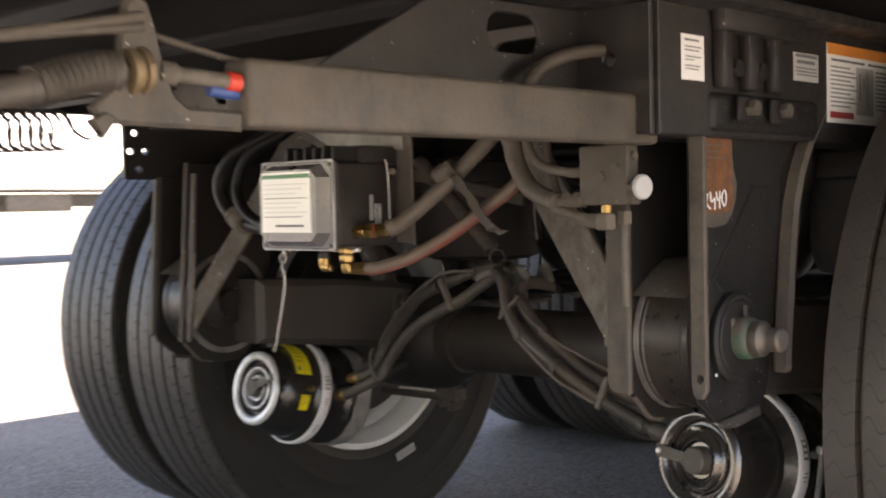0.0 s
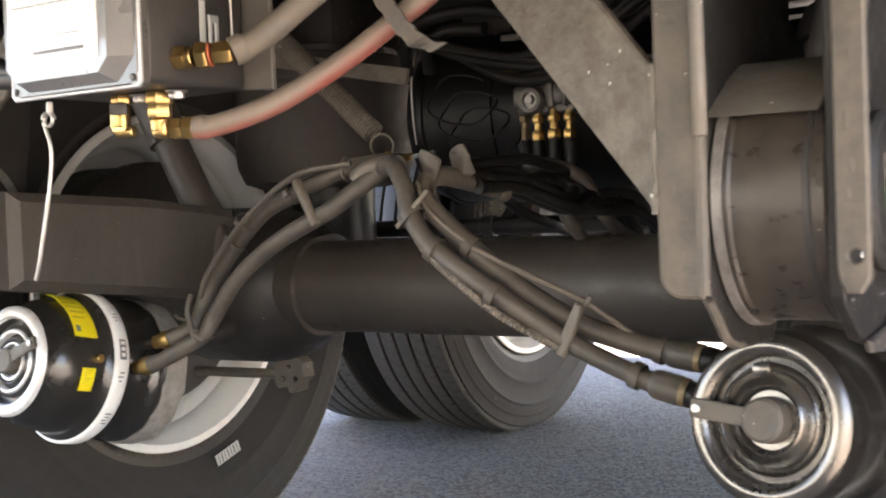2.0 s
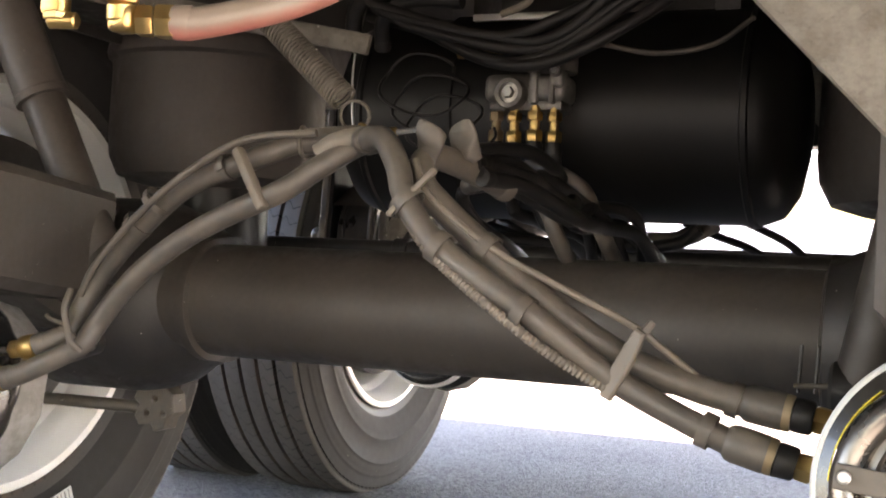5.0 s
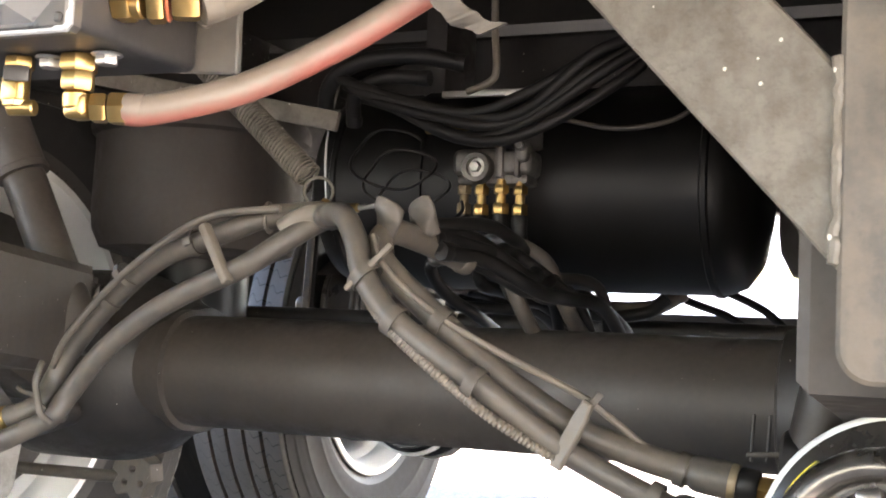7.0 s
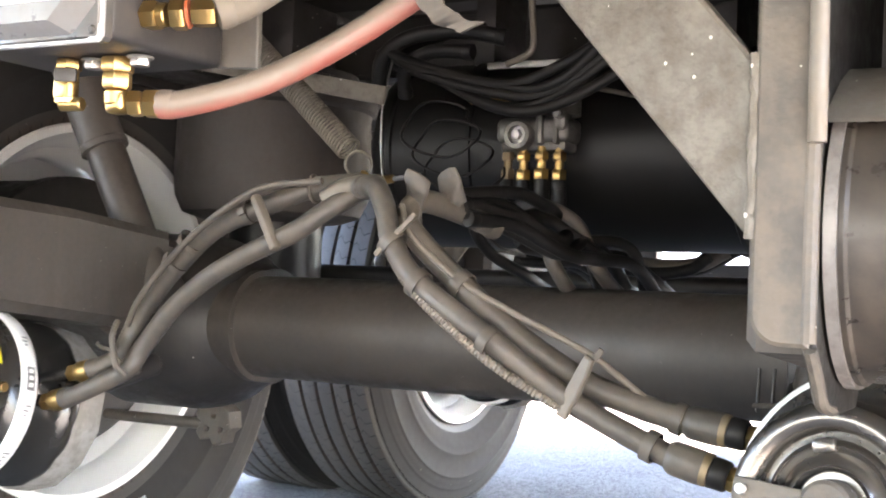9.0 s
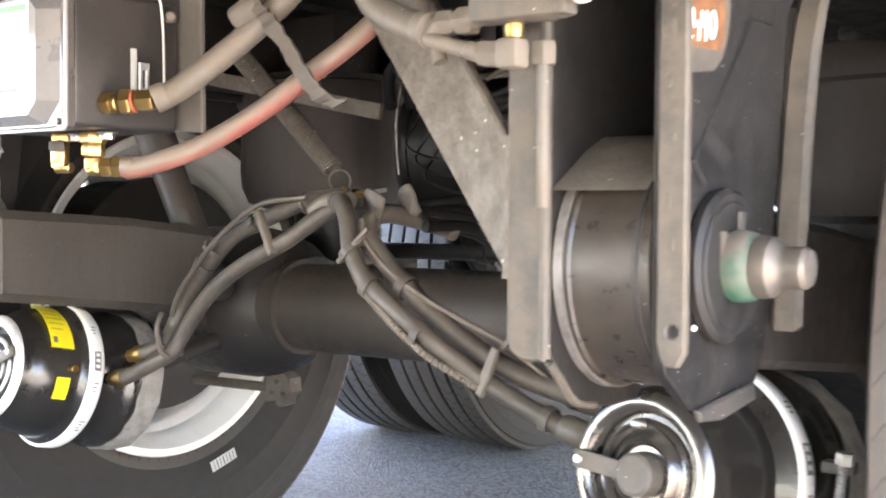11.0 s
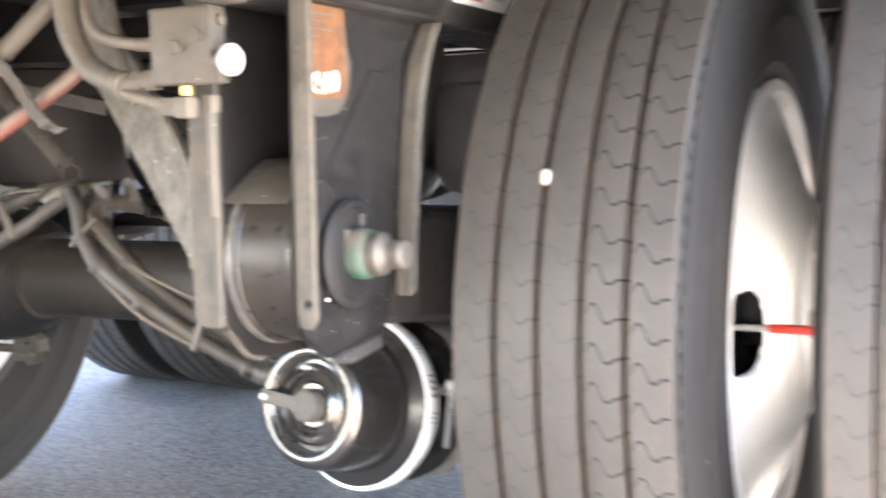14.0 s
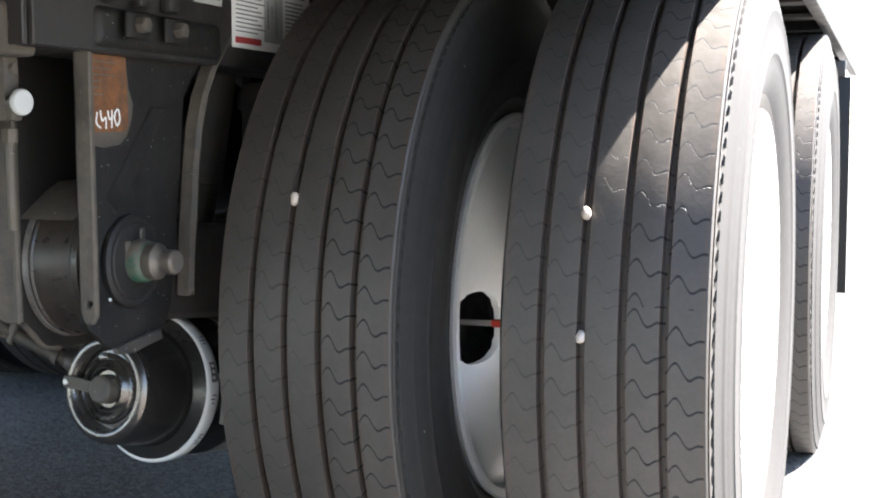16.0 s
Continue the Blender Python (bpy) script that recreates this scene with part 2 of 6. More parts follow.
TRAILER_WHITE = mat("trailer_side", (0.75, 0.75, 0.74), 0.4, bump=0.02, vary=0.05)
WALL_PALE = mat("far_pale_wall", (0.72, 0.70, 0.66), 0.8, scale=2, fine=30)
YELLOW_BODY = mat("far_yellow_paint", (0.72, 0.58, 0.24), 0.5, scale=2, fine=30)


def tyre_material():
    """Black rubber; tread coordinates in the UV map: u round the tyre in metres, v across it."""
    m = bpy.data.materials.new("tyre_rubber")
    m.use_nodes = True
    n, k = m.node_tree.nodes, m.node_tree.links
    b = n["Principled BSDF"]

    def op(kind, a, c, d=None):
        x = n.new("ShaderNodeMath")
        x.operation = kind
        for i, v in enumerate((a, c, d)):
            if v is None:
                continue
            if isinstance(v, (int, float)):
                x.inputs[i].default_value = v
            else:
                k.new(v, x.inputs[i])
        return x.outputs[0]
    uv = n.new("ShaderNodeUVMap")
    sep = n.new("ShaderNodeSeparateXYZ")
    k.new(uv.outputs[0], sep.inputs[0])
    u, v = sep.outputs[0], sep.outputs[1]
    wave = op("ADD", op("MULTIPLY", op("SINE", op("MULTIPLY", v, 128.0), 0.0), 0.0075), op("MULTIPLY", op("SINE", op("ADD", op("MULTIPLY", v, 256.0), 0.9), 0.0), 0.0036))
    jit = n.new("ShaderNodeTexNoise")
    jit.inputs["Scale"].default_value = 40
    k.new(uv.outputs[0], jit.inputs["Vector"])
    rib = op("FLOOR", op("DIVIDE", op("ADD", v, 0.1225), 0.049), 0.0)
    u = op("ADD", u, op("MULTIPLY", rib, 0.0171))
    uu = op("ADD", op("ADD", u, wave), op("MULTIPLY", jit.outputs["Fac"], 0.004))
    f = op("ABSOLUTE", op("SUBTRACT", op("FRACT", op("DIVIDE", uu, 0.0378), 0.0), 0.5), 0.0)
    fade = op("ADD", op("MULTIPLY", op("GREATER_THAN", op("ABSOLUTE", v, 0.0), 0.026), 0.026), op("MULTIPLY", jit.outputs["Fac"], 0.024))
    line = op("LESS_THAN", f, fade)
    tread = op("LESS_THAN", op("ABSOLUTE", v, 0.0), 0.1205)
    sipe = op("MULTIPLY", line, tread)
    co = n.new("ShaderNodeTexCoord")
    n1, n2 = n.new("ShaderNodeTexNoise"), n.new("ShaderNodeTexNoise")
    n3 = n.new("ShaderNodeTexNoise")
    for node, sc in ((n1, 7.0), (n2, 210.0), (n3, 46.0)):
        node.inputs["Scale"].default_value, node.inputs["Detail"].default_value = sc, 5
        k.new(co.outputs["Object"], node.inputs["Vector"])
    mix = n.new("ShaderNodeMix")
    mix.data_type = "RGBA"
    mix.inputs["A"].default_value, mix.inputs["B"].default_value = (0.016, 0.0152, 0.0142, 1), (0.096, 0.084, 0.072, 1)
    k.new(op("ADD", op("MULTIPLY", n1.outputs["Fac"], 0.40), op("ADD", op("MULTIPLY", n2.outputs["Fac"], 0.25), op("MULTIPLY", n3.outputs["Fac"], 0.35))), mix.inputs["Factor"])
    near = op("MULTIPLY", op("ABSOLUTE", op("SUBTRACT", op("FRACT", op("DIVIDE", v, 0.049), 0.0), 0.5), 0.0), 0.049)
    dirt = op("MULTIPLY", op("MULTIPLY", op("LESS_THAN", near, 0.0066), tread), op("ADD", op("MULTIPLY", n3.outputs["Fac"], 1.3), -0.4))
    soil = n.new("ShaderNodeMix")
    soil.data_type = "RGBA"
    k.new(dirt, soil.inputs["Factor"])
    side = n.new("ShaderNodeMix")
    side.data_type = "RGBA"
    k.new(op("MULTIPLY", op("GREATER_THAN", op("ABSOLUTE", v, 0.0), 0.1275), 0.80), side.inputs["Factor"])
    k.new(mix.outputs["Result"], side.inputs["A"])
    side.inputs["B"].default_value = (0.0135, 0.0128, 0.0122, 1)
    k.new(side.outputs["Result"], soil.inputs["A"])
    soil.inputs["B"].default_value = (0.085, 0.052, 0.034, 1)
    mix2 = n.new("ShaderNodeMix")
    mix2.data_type = "RGBA"
    # shade inside the sipe cuts is painted near-black, stronger towards the sunlit ribs
    outer = op("MULTIPLY", op("GREATER_THAN", v, -0.02), op("ADD", op("MULTIPLY", v, 5.0), 0.36))
    k.new(op("MULTIPLY", sipe, op("ADD", op("ADD", op("MULTIPLY", n1.outputs["Fac"], 1.1), -0.30), outer)), mix2.inputs["Factor"])
    k.new(soil.outputs["Result"], mix2.inputs["A"])
    mix2.inputs["B"].default_value = (0.008, 0.008, 0.008, 1)
    chips, tone = n.new("ShaderNodeTexVoronoi"), n.new("ShaderNodeSeparateColor")
    chips.inputs["Scale"].default_value = 62.0
    k.new(co.outputs["Object"], chips.inputs["Vector"])
    k.new(chips.outputs["Color"], tone.inputs[0])
    grit = n.new("ShaderNodeMix")
    grit.data_type = "RGBA"
    k.new(op("MULTIPLY", op("LESS_THAN", chips.outputs["Distance"], op("ADD", op("MULTIPLY", tone.outputs[0], 1.6), -1.48)), 0.75), grit.inputs["Factor"])
    k.new(mix2.outputs["Result"], grit.inputs["A"])
    grit.inputs["B"].default_value = (0.26, 0.24, 0.21, 1)
    k.new(grit.outputs["Result"], b.inputs["Base Color"])
    k.new(op("ADD", op("MULTIPLY", op("GREATER_THAN", op("ABSOLUTE", v, 0.0), 0.1275), 0.34), op("ADD", op("MULTIPLY", sipe, 0.3), op("ADD", op("MULTIPLY", n3.outputs["Fac"], 0.25), 0.36))), b.inputs["Roughness"])
    h = op("SUBTRACT", op("MULTIPLY", n2.outputs["Fac"], 0.10), op("MULTIPLY", sipe, 1.0))
    bp = n.new("ShaderNodeBump")
    bp.inputs["Strength"].default_value, bp.inputs["Distance"].default_value = 0.6, 0.003
    k.new(h, bp.inputs["Height"])
    k.new(bp.outputs[0], b.inputs["Normal"])
    return m


def asphalt_material():
    m = bpy.data.materials.new("asphalt")
    m.use_nodes = True
    n, k = m.node_tree.nodes, m.node_tree.links
    b = n["Principled BSDF"]
    co = n.new("ShaderNodeTexCoord")
    a, c, v = n.new("ShaderNodeTexNoise"), n.new("ShaderNodeTexNoise"), n.new("ShaderNodeTexVoronoi")
    a.inputs["Scale"].default_value, a.inputs["Detail"].default_value = 0.9, 6
    c.inputs["Scale"].default_value, c.inputs["Detail"].default_value, c.inputs["Roughness"].default_value = 75, 10, 0.72
    v.inputs["Scale"].default_value = 160
    for node in (a, c, v):
        k.new(co.outputs["Object"], node.inputs["Vector"])
    ramp = n.new("ShaderNodeValToRGB")
    ramp.color_ramp.elements[0].position, ramp.color_ramp.elements[1].position = 0.36, 0.68
    ramp.color_ramp.elements[0].color, ramp.color_ramp.elements[1].color = (0.030, 0.030, 0.029, 1), (0.155, 0.152, 0.146, 1)
    s = n.new("ShaderNodeMath")
    s.operation = "MULTIPLY_ADD"
    k.new(c.outputs["Fac"], s.inputs[0])
    s.inputs[1].default_value = 0.65
    s2 = n.new("ShaderNodeMath")
    s2.operation = "MULTIPLY"
    k.new(a.outputs["Fac"], s2.inputs[0])
    s2.inputs[1].default_value = 0.4
    k.new(s2.outputs[0], s.inputs[2])
    sepc = n.new("ShaderNodeSeparateColor")
    k.new(v.outputs["Color"], sepc.inputs[0])
    agg = n.new("ShaderNodeMath")
    agg.operation = "MULTIPLY_ADD"
    k.new(sepc.outputs[0], agg.inputs[0])
    agg.inputs[1].default_value = 0.34
    off = n.new("ShaderNodeMath")
    off.operation = "SUBTRACT"
    k.new(s.outputs[0], off.inputs[0])
    off.inputs[1].default_value = 0.17
    k.new(off.outputs[0], agg.inputs[2])
    k.new(agg.outputs[0], ramp.inputs[0])
    k.new(ramp.outputs[0], b.inputs["Base Color"])
    b.inputs["Roughness"].default_value = 0.85
    bp = n.new("ShaderNodeBump")
    bp.inputs["Strength"].default_value, bp.inputs["Distance"].default_value = 0.9, 0.004
    hs = n.new("ShaderNodeMath")
    hs.operation = "ADD"
    k.new(c.outputs["Fac"], hs.inputs[0])
    k.new(v.outputs["Distance"], hs.inputs[1])
    k.new(hs.outputs[0], bp.inputs["Height"])
    k.new(bp.outputs[0], b.inputs["Normal"])
    return m


TYRE = tyre_material()
ASPHALT = asphalt_material()


from mathutils.geometry import delaunay_2d_cdt


# ---- mesh helpers ----
def finish(name, bm, material, parent=None, label="", smooth=35):
    me = bpy.data.meshes.new(name)
    bmesh.ops.recalc_face_normals(bm, faces=bm.faces)
    bm.to_mesh(me)
    bm.free()
    me.materials.append(material)
    if smooth:
        me.shade_smooth()
        me.set_sharp_from_angle(angle=radians(smooth))
    ob = new(name, me)
    if parent is not None:
        ob.parent = parent
    if label:
        ob["label"] = label
    return ob


def part(name, bm, material, parent, label="", smooth=35):
    return finish(name, bm, material, parent, label, smooth)


def thing(name, label, category, group="", kind=""):
    return tagged(new(name), label, category, group, kind)


def along(p, d):
    """A frame at p with z along d."""
    return Matrix.Translation(p) @ Vector(d).to_track_quat("Z", "Y").to_matrix().to_4x4()


def join(*bms):
    out = bms[0]
    for o in bms[1:]:
        me = bpy.data.meshes.new("tmp")
        o.to_mesh(me)
        o.free()
        out.from_mesh(me)
        bpy.data.meshes.remove(me)
    return out


def block(x0, x1, y0, y1, z0, z1, bevel=0.002, seg=2):
    bm = bmesh.new()
    m = Matrix.LocRotScale(((x0 + x1) / 2, (y0 + y1) / 2, (z0 + z1) / 2), None, (abs(x1 - x0), abs(y1 - y0), abs(z1 - z0)))
    bmesh.ops.create_cube(bm, size=1, matrix=m)
    if bevel:
        bmesh.ops.bevel(bm, geom=bm.edges[:], offset=bevel, segments=seg, affect="EDGES", profile=0.5)
    return bm


def tblock(m, sx, sy, sz, bevel=0.002, seg=2):
    bm = block(-sx / 2, sx / 2, -sy / 2, sy / 2, -sz / 2, sz / 2, bevel, seg)
    bm.transform(m)
    return bm


def lathe(profile, m=None, segs=40, closed=False):
    """Turns (radius, height) pairs about z."""
    bm = bmesh.new()
    rings = []
    for r, h in profile:
        if r < 1e-6:
            rings.append([bm.verts.new((0, 0, h))])
        else:
            rings.append([bm.verts.new((r * math.cos(a), r * math.sin(a), h)) for a in (2 * math.pi * i / segs for i in range(segs))])
    pairs = list(zip(rings, rings[1:])) + ([(rings[-1], rings[0])] if closed else [])
    for a, b in pairs:
        for i in range(segs):
            j = (i + 1) % segs
            if len(a) == 1 and len(b) == 1:
                continue
            if len(a) == 1:
                bm.faces.new((a[0], b[i], b[j]))
            elif len(b) == 1:
                bm.faces.new((a[i], a[j], b[0]))
            else:
                bm.faces.new((a[i], a[j], b[j], b[i]))
    if m is not None:
        bm.transform(m)
    return bm


def rod(p, q, r, segs=16, bevel=0.001):
    p, q = Vector(p), Vector(q)
    n = (q - p).length
    b = min(bevel, r * 0.4)
    return lathe([(0, 0), (r - b, 0), (r, b), (r, n - b), (r - b, n), (0, n)], along(p, q - p), segs)


def hexnut(p, d, r, n):
    return lathe([(0, 0), (r * 0.9, 0), (r, n * 0.15), (r, n * 0.85), (r * 0.9, n), (0, n)], along(p, d), 6)


def spline(points, per=6):
    pts = [Vector(p) for p in points]
    pts = [pts[0] * 2 - pts[1]] + pts + [pts[-1] * 2 - pts[-2]]
    out = []
    for a, b, c, d in zip(pts, pts[1:], pts[2:], pts[3:]):
        for i in range(per):
            t = i / per
            out.append(0.5 * (2 * b + (c - a) * t + (2 * a - 5 * b + 4 * c - d) * t * t + (3 * b - a - 3 * c + d) * t ** 3))
    out.append(pts[-2])
    return out


def sweep(points, r, segs=12, per=6, wave=0.0, pitch=0.004, smooth_path=True):
    """A round hose along the points; wave: corrugation depth."""
    path = spline(points, per) if smooth_path else [Vector(p) for p in points]
    if wave:
        fine, left = [path[0]], pitch / 2
        for a, b in zip(path, path[1:]):
            n, at = (b - a).length, left
            while at <= n:
                fine.append(a.lerp(b, at / n))
                at += pitch / 2
            left = at - n
        path = fine
    bm = bmesh.new()
    up = None
    rings = []
    for i, p in enumerate(path):
        d = (path[min(i + 1, len(path) - 1)] - path[max(i - 1, 0)]).normalized()
        if up is None:
            up = d.orthogonal().normalized()
        up = (up - d * up.dot(d)).normalized()
        side = d.cross(up)
        rr = r + (wave if wave and i % 2 else 0)
        rings.append([bm.verts.new(p + (up * math.cos(a) + side * math.sin(a)) * rr) for a in (2 * math.pi * k / segs for k in range(segs))])
    for a, b in zip(rings, rings[1:]):
        for k in range(segs):
            bm.faces.new((a[k], a[(k + 1) % segs], b[(k + 1) % segs], b[k]))
    bm.faces.new(rings[0][::-1])
    bm.faces.new(rings[-1])
    return bm


def coil(p, q, radius, wire, turns, segs=8):
    p, q = Vector(p), Vector(q)
    m = along(p, q - p)
    n = (q - p).length
    steps = int(turns * 14)
    pts = [m @ Vector((radius * math.cos(2 * math.pi * turns * i / steps), radius * math.sin(2 * math.pi * turns * i / steps), n * i / steps)) for i in range(steps + 1)]
    return sweep(pts, wire, segs, smooth_path=False)


def circle2(cx, cy, r, n=20):
    return [(cx + r * math.cos(2 * math.pi * i / n), cy + r * math.sin(2 * math.pi * i / n)) for i in range(n)]


def slot2(cx, cy, w, h, n=8):
    """An upright rounded slot."""
    r = min(w, h) / 2
    pts = []
    for ox, oy, a0 in ((w / 2 - r, h / 2 - r, 0), (-w / 2 + r, h / 2 - r, 90), (-w / 2 + r, -h / 2 + r, 180), (w / 2 - r, -h / 2 + r, 270)):
        pts += [(cx + ox + r * math.cos(radians(a0 + 90 * i / n)), cy + oy + r * math.sin(radians(a0 + 90 * i / n))) for i in range(n + 1)]
    return pts


def plate(outline, thick, m, holes=(), bevel=0.0015):
    """A sheet cut to an outline, with holes, its thickness along the frame's z."""
    pts, rims = [], []
    for loop in (outline, *holes):
        n = len(pts)
        pts += [Vector((x, y)) for x, y in loop]
        rims += [(n + i, n + (i + 1) % len(loop)) for i in range(len(loop))]
    flat, _, tris, *_ = delaunay_2d_cdt(pts, rims, [], 0, 1e-6)

    def solid(c):
        odd = False
        for a, b in rims:
            p, q = pts[a], pts[b]
            if (p.y > c.y) != (q.y > c.y) and c.x < (q.x - p.x) * (c.y - p.y) / (q.y - p.y) + p.x:
                odd = not odd
        return odd
    bm = bmesh.new()
    vs = [bm.verts.new((p.x, p.y, 0)) for p in flat]
    for tri in tris:
        if solid(sum((flat[i] for i in tri), Vector((0, 0))) / 3):
            bm.faces.new([vs[i] for i in tri])
    bmesh.ops.delete(bm, geom=[v for v in bm.verts if not v.link_faces], context="VERTS")
    ret = bmesh.ops.extrude_face_region(bm, geom=bm.faces[:])
    bmesh.ops.translate(bm, verts=[v for v in ret["geom"] if isinstance(v, bmesh.types.BMVert)], vec=(0, 0, thick))
    if bevel:
        bmesh.ops.recalc_face_normals(bm, faces=bm.faces)
        rim = [e for e in bm.edges if len(e.link_faces) == 2 and e.calc_face_angle(0) > 1.2 and abs(e.verts[0].co.z - e.verts[1].co.z) < 1e-6]
        bmesh.ops.bevel(bm, geom=rim, offset=bevel, segments=1, affect="EDGES")
    bm.transform(m)
    return bm


YZ = Matrix(((0, 0, 1, 0), (1, 0, 0, 0), (0, 1, 0, 0), (0, 0, 0, 1)))   # sheet drawn in (y, z), thick along +x
XZ = Matrix(((1, 0, 0, 0), (0, 0, -1, 0), (0, 1, 0, 0), (0, 0, 0, 1)))  # sheet drawn in (x, z), thick along -y


def at_x(x):
    return Matrix.Translation((x, 0, 0)) @ YZ


def at_y(y):
    return Matrix.Translation((0, y, 0)) @ XZ


# ---- ground ----
bm = bmesh.new()
bmesh.ops.create_grid(bm, x_segments=8, y_segments=8, size=400)
tagged(finish("ground", bm, ASPHALT, smooth=0), "weathered grey asphalt yard surface", "ground", kind="structure")

# ---- trailer body over it all ----
body = thing("trailer_body", "tall box trailer body seen from beneath, dark dusty floor", "trailer")
part("deck", block(-1.285, 1.285, -9.0, 3.4, 1.13, 1.17, 0.0), DECK, body, "dark dusty floor underside", 0)
# shell stays out of view; its height is set by the ground shadow's edge
part("box_shell", block(-1.295, 1.295, -9.0, 3.4, 1.25, 3.05, 0.01), TRAILER_WHITE, body, "unseen white trailer box that throws the ground shadow", 0)
for sx in (-1, 1):
    part("side_rail", block(sx * 1.27, sx * 1.297, -9.0, 3.4, 1.01, 1.25, 0.003), CHASSIS, body)
floor_beam = None
for i in range(30):
    y = -6.0 + 0.305 * i
    if floor_beam is None:
        bm = plate([(-0.03, 1.012), (0.03, 1.012), (0.03, 1.02), (0.003, 1.02), (0.003, 1.10), (0.03, 1.10), (0.03, 1.108), (-0.03, 1.108), (-0.03, 1.10), (-0.003, 1.10), (-0.003, 1.02), (-0.03, 1.02)], 2.54, at_x(-1.27), bevel=0)
        floor_beam = part("floor_beam", bm, DECK, body, smooth=0)
        ob = floor_beam
    else:
        ob = new("floor_beam", floor_beam.data)
        ob.parent = body
    ob.location.y = y

# ---- slider frame ----
frame_thing = thing("slider_frame", "dusty black steel suspension slider frame under the trailer", "trailer frame")
for s in (-1, 1):
    front_y, low = (-0.735, 0.845) if s > 0 else (-0.660, 0.832)
    peep = [] if s > 0 else [circle2(y, z, 0.0065, 12) for y, z in ((-0.636, 0.918), (-0.646, 0.884), (-0.614, 0.884), (-0.630, 0.851))]
    part("rail_web", plate([(front_y, low), (2.9, low), (2.9, 1.012), (front_y, 1.012)], 0.010, at_x(0.595 if s > 0 else -0.605), holes=peep), CHASSIS, frame_thing)
    part("rail_top_flange", block(s * 0.50, s * 0.655, -4.5, 2.9, 0.99, 1.004, 0.002), CHASSIS, frame_thing)
    part("rail_bottom_flange", block(s * 0.50, s * 0.594, -0.735 if s > 0 else -0.50, 2.9, 0.845, 0.855, 0.002), CHASSIS, frame_thing)
    if s > 0:
        part("end_plate", plate([(0.49, 0.845), (0.60, 0.845), (0.60, 0.99), (0.49, 0.99)], 0.008, at_y(-0.737), holes=[circle2(0.545, 0.93, 0.008), circle2(0.575, 0.865, 0.006)]), CHASSIS, frame_thing)
cross = plate([(-0.594, 0.925), (0.594, 0.925), (0.594, 1.01), (-0.594, 1.01)], 0.008, at_y(-0.600),
              holes=[slot2(-0.35, 0.972, 0.07, 0.034), circle2(-0.44, 0.955, 0.005, 8), circle2(-0.42, 0.94, 0.005, 8), circle2(-0.22, 0.968, 0.007, 10), circle2(0.2, 0.965, 0.006, 8), slot2(0.30, 0.972, 0.09, 0.04)])
# paler grey than the other members: the lens haze over it is painted in
part("cross_member", join(cross, block(-0.594, 0.594, -0.600, -0.545, 0.925, 0.933, 0.001)), BEAM_GREY, frame_thing)
part("cross_member", join(plate([(-0.594, 0.88), (0.594, 0.88), (0.594, 0.985), (-0.594, 0.985)], 0.008, at_y(0.36)), block(-0.594, 0.594, 0.30, 0.36, 0.88, 0.888, 0.001)), CHASSIS, frame_thing)
part("cross_member", join(plate([(-0.594, 0.88), (0.594, 0.88), (0.594, 0.985), (-0.594, 0.985)], 0.008, at_y(1.70)), block(-0.594, 0.594, 1.64, 1.70, 0.88, 0.888, 0.001)), CHASSIS, frame_thing)
part("gusset_web", plate([(-1.15, 0.895), (-0.74, 0.895), (-0.74, 0.99), (-0.98, 0.985)], 0.006, at_x(0.50), holes=[slot2(-0.862, 0.954, 0.085, 0.042)]), CHASSIS, frame_thing)
# the pressed bracket with two ribs and bolts on the outer face of the rail
knuckle = part("rib_bracket", join(block(0.606, 0.628, -0.632, -0.43, 0.965, 1.003, 0.008), *[block(0.606, 0.622, y - 0.012, y + 0.012, 0.90, 0.97, 0.005) for y in (-0.615, -0.555, -0.495)]), CHASSIS, frame_thing)
for y in (-0.583, -0.525):
    part("bolt", hexnut((0.606, y, 0.925), (1, 0, 0), 0.012, 0.012), HANGER, knuckle)
part("slide_bar", block(0.548, 0.581, -1.275, -0.70, 0.835, 0.890, 0.006, 3), CHASSIS_DUSTY, frame_thing, "grey painted steel bar")
front = plate([(-1.275, 0.832), (-1.40, 0.834), (-1.408, 0.845), (-1.388, 0.862), (-1.382, 0.905), (-1.378, 0.922), (-1.368, 0.929), (-1.358, 0.924), (-1.352, 0.905), (-1.346, 0.880), (-1.338, 0.858), (-1.326, 0.849), (-1.275, 0.848)], 0.010, at_x(0.565), bevel=0.003)
part("front_bracket", front, CHASSIS_DUSTY, frame_thing)
part("hook_tab", plate([(-1.397, 0.842), (-1.410, 0.836), (-1.399, 0.823), (-1.388, 0.837)], 0.010, at_x(0.568)), CHASSIS_DUSTY, frame_thing)


# ---- stickers on the rail ----
def sticker(name, label, x, y0, y1, z0, z1, rows, base=LABEL_WHITE):
    """A flat printed label on a face turned to +x; rows: (material, y0, y1, z0, z1) as shares of its size."""
    t = tagged(new(name), label, "sticker")
    part("sheet", block(x, x + 0.0012, y0, y1, z0, z1, 0), base, t, smooth=0)
    for m, a, b, c, d in rows:
        w, h = y1 - y0, z1 - z0
        part("print_bar", block(x + 0.0012, x + 0.0016, y0 + a * w, y0 + b * w, z0 + c * h, z0 + d * h, 0), m, t, smooth=0)
    return t


